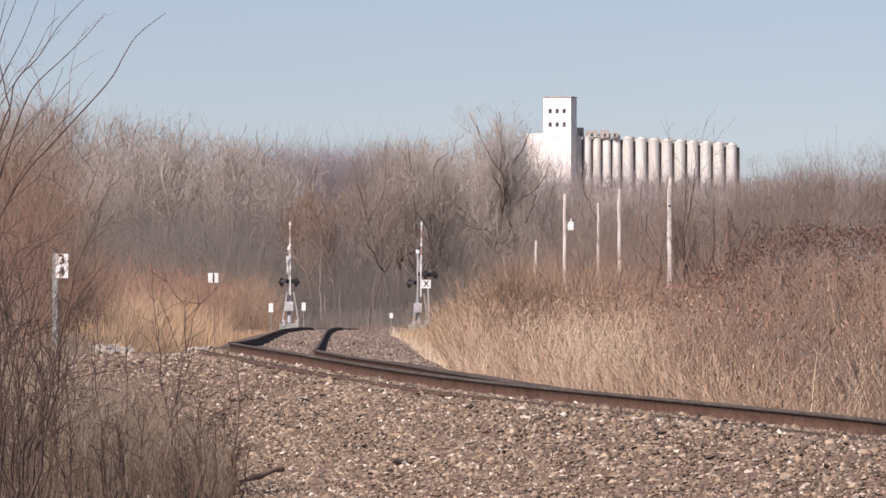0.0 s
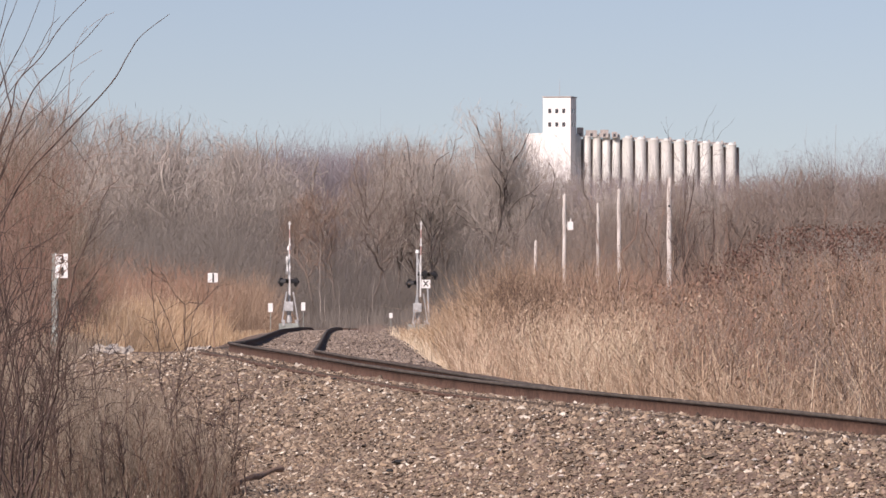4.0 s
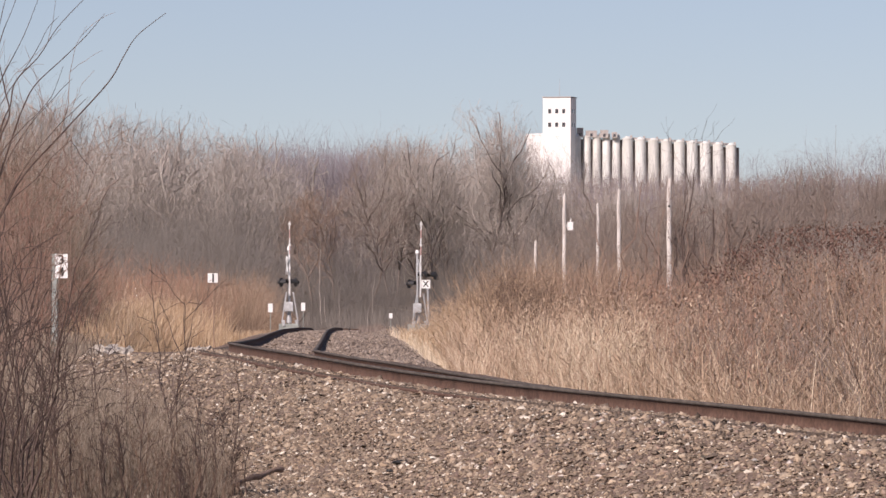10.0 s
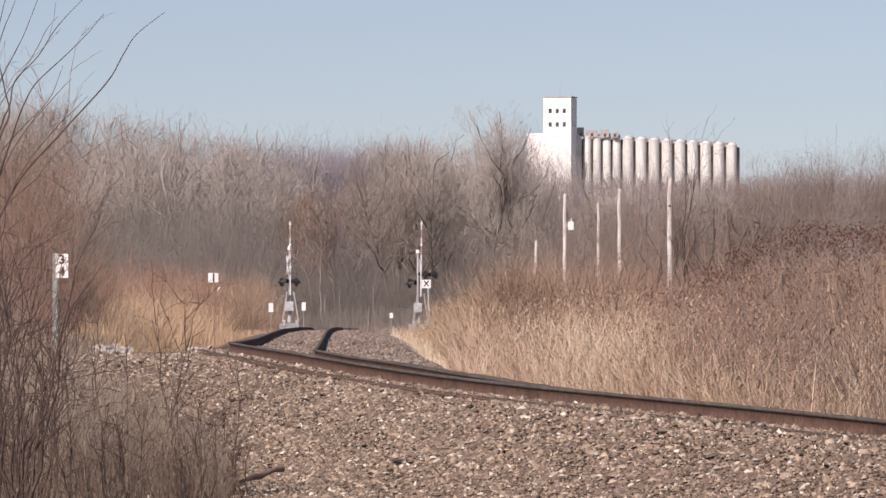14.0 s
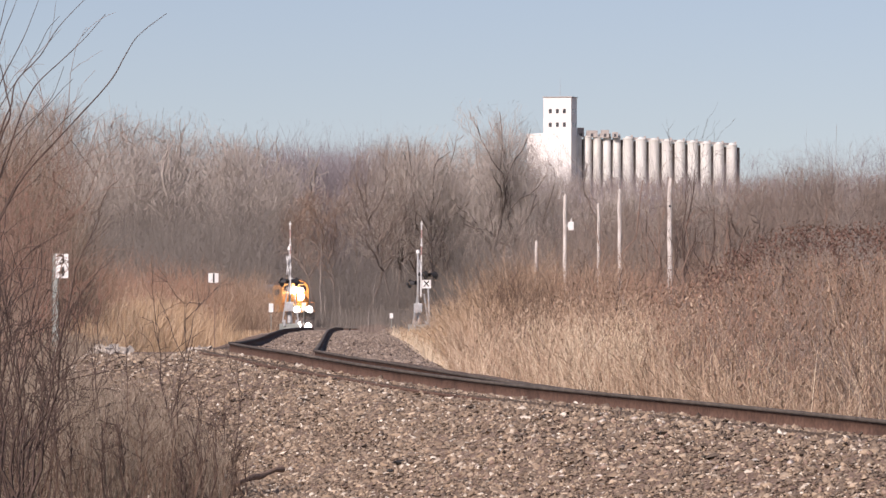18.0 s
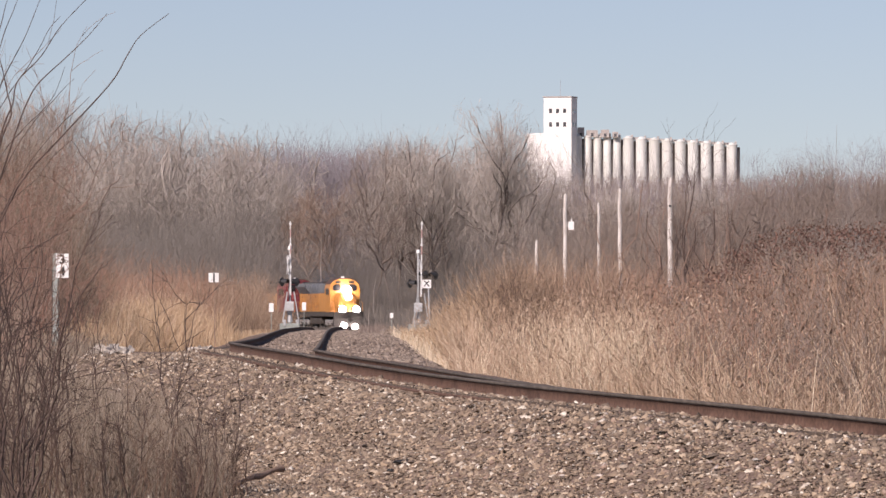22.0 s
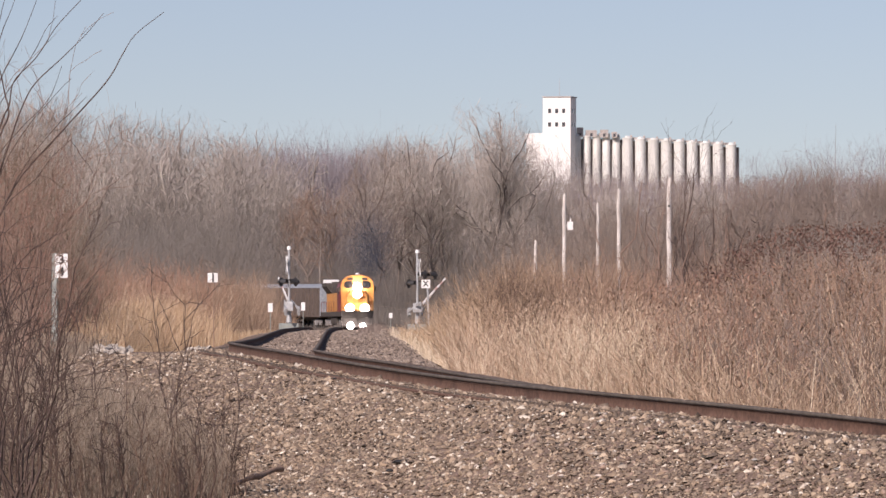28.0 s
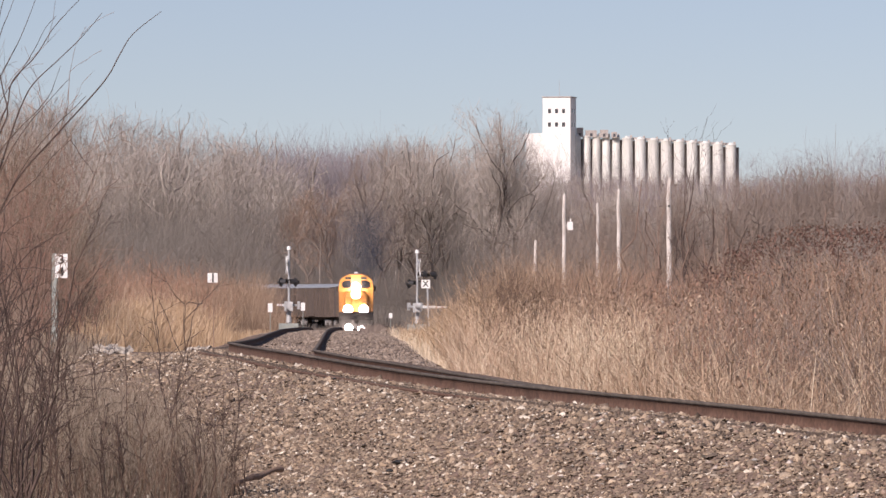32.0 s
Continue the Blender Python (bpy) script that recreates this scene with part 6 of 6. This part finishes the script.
def motions():
    s_end = float(np.interp(HEAD_END, GY, GS))
    for ob, back, length in TRAIN:
        rows = []
        for t in np.arange(0, 33, 1.0):
            s = s_end + SPEED * (32 - t) + back
            a, b = along(s), along(s + length)
            d = b - a
            rows.append((float(t), Matrix.LocRotScale(a, Euler((math.atan2(d.z, math.hypot(d.x, d.y)), 0, -math.atan2(d.x, d.y))), None)))
        walk(ob, rows)
    # smoke rides with the first locomotive, then rises from its stack and hangs over it
    for i, puff in enumerate(SMOKE):
        rows = []
        for t in np.arange(0, 33, 1.0):
            a = along(s_end + SPEED * (32 - t) + 10.5 + 1.2 * i)
            up = float(np.interp(t, [0, 21.5, 25 + 0.4 * i, 28, 32], [3.0, 3.0, 5.6 + 0.85 * i, 5.8 + 0.95 * i, 5.8 + 1.05 * i]))
            drift = float(np.interp(t, [0, 21.5, 25.5, 32], [0, 0, 1.4, 1.0]))
            rows.append((float(t), pose(a.x + drift, a.y, a.z + up, 0, 0, 8 * math.sin(0.4 * t + i))))
        walk(puff, rows)
    # the long whips sway in the wind
    for k, whip in enumerate(WHIPS):
        f = (1.0, 0.6, 0.7, 0.5, 0.5, 0.4, 0.5, 0.6, 0.4, 0.5, 0.5)[k]
        walk(whip, [(t, pose(0, 0, 0, 0, f * ang, 0)) for t, ang in
                ((0, -0.18), (0.5, -0.12), (1, -0.03), (1.5, 0.58), (2, -0.39), (2.5, -0.06), (3, -0.08), (3.5, 0.24), (5.5, -0.00), (6, -0.11), (6.5, 0.09),
                 (7, -0.15), (7.5, 0.52), (8, 0.14), (8.5, -0.28), (9, 0.27), (9.5, 0.04), (10, -0.13), (10.5, 0.10), (11, 0.10), (11.5,
                 0.43), (12, 0.07), (12.5, 0.19), (13, -0.25), (13.5, 0.04), (14, -0.30), (14.5, 0.19), (16.5, 0.53), (17, -0.56), (17.5,
                 -0.05), (18, -0.09), (18.5, 0.16), (19, -0.20), (19.5, -0.30), (20, 0.17), (20.5, -0.04), (21, 0.58), (21.5, 0.20), (22,
                 0.10), (22.5, 0.46), (23, -0.09), (23.5, 0.10), (24, 0.54), (24.5, 0.24), (25, 0.58), (25.5, 0.14), (27.5, 0.21), (28,
                 -0.33), (28.5, 0.42), (29, -0.50), (29.5, 0.35), (30, -0.09), (30.5, 0.17), (31, -0.50), (31.5, -0.18), (32, -0.58))])
    for arm, side, zp in GATES:
        rows = []
        base = Matrix.Translation((0.05 if side < 0 else 0.16, -0.25, zp)) @ pose(0, 0, 0, 0, 0, 0)
        for t, a in ((0, 2), (22.6, 2), (23.2, 4), (24, 13), (25, 33), (25.5, 41), (26.5, 56), (27.5, 65), (28, 71), (29, 85), (30, 90), (30.6, 90), (32, 90)):
            # the arm comes down across the road, nearly along the line of sight
            turn = pose(0, 0, 0, 0, 0, 10 if side < 0 else 198) @ pose(0, 0, 0, -a, 0, 0)
            rows.append((t, base @ turn))
        walk(arm, rows)


# ---- build ----
build_ground()
bed = build_ballast()
build_track()
build_vegetation()
build_trees()
build_elevator()
build_poles()
build_signs()
build_crossing()
build_train()
build_things_near()
scatter_stones(bed)
motions()
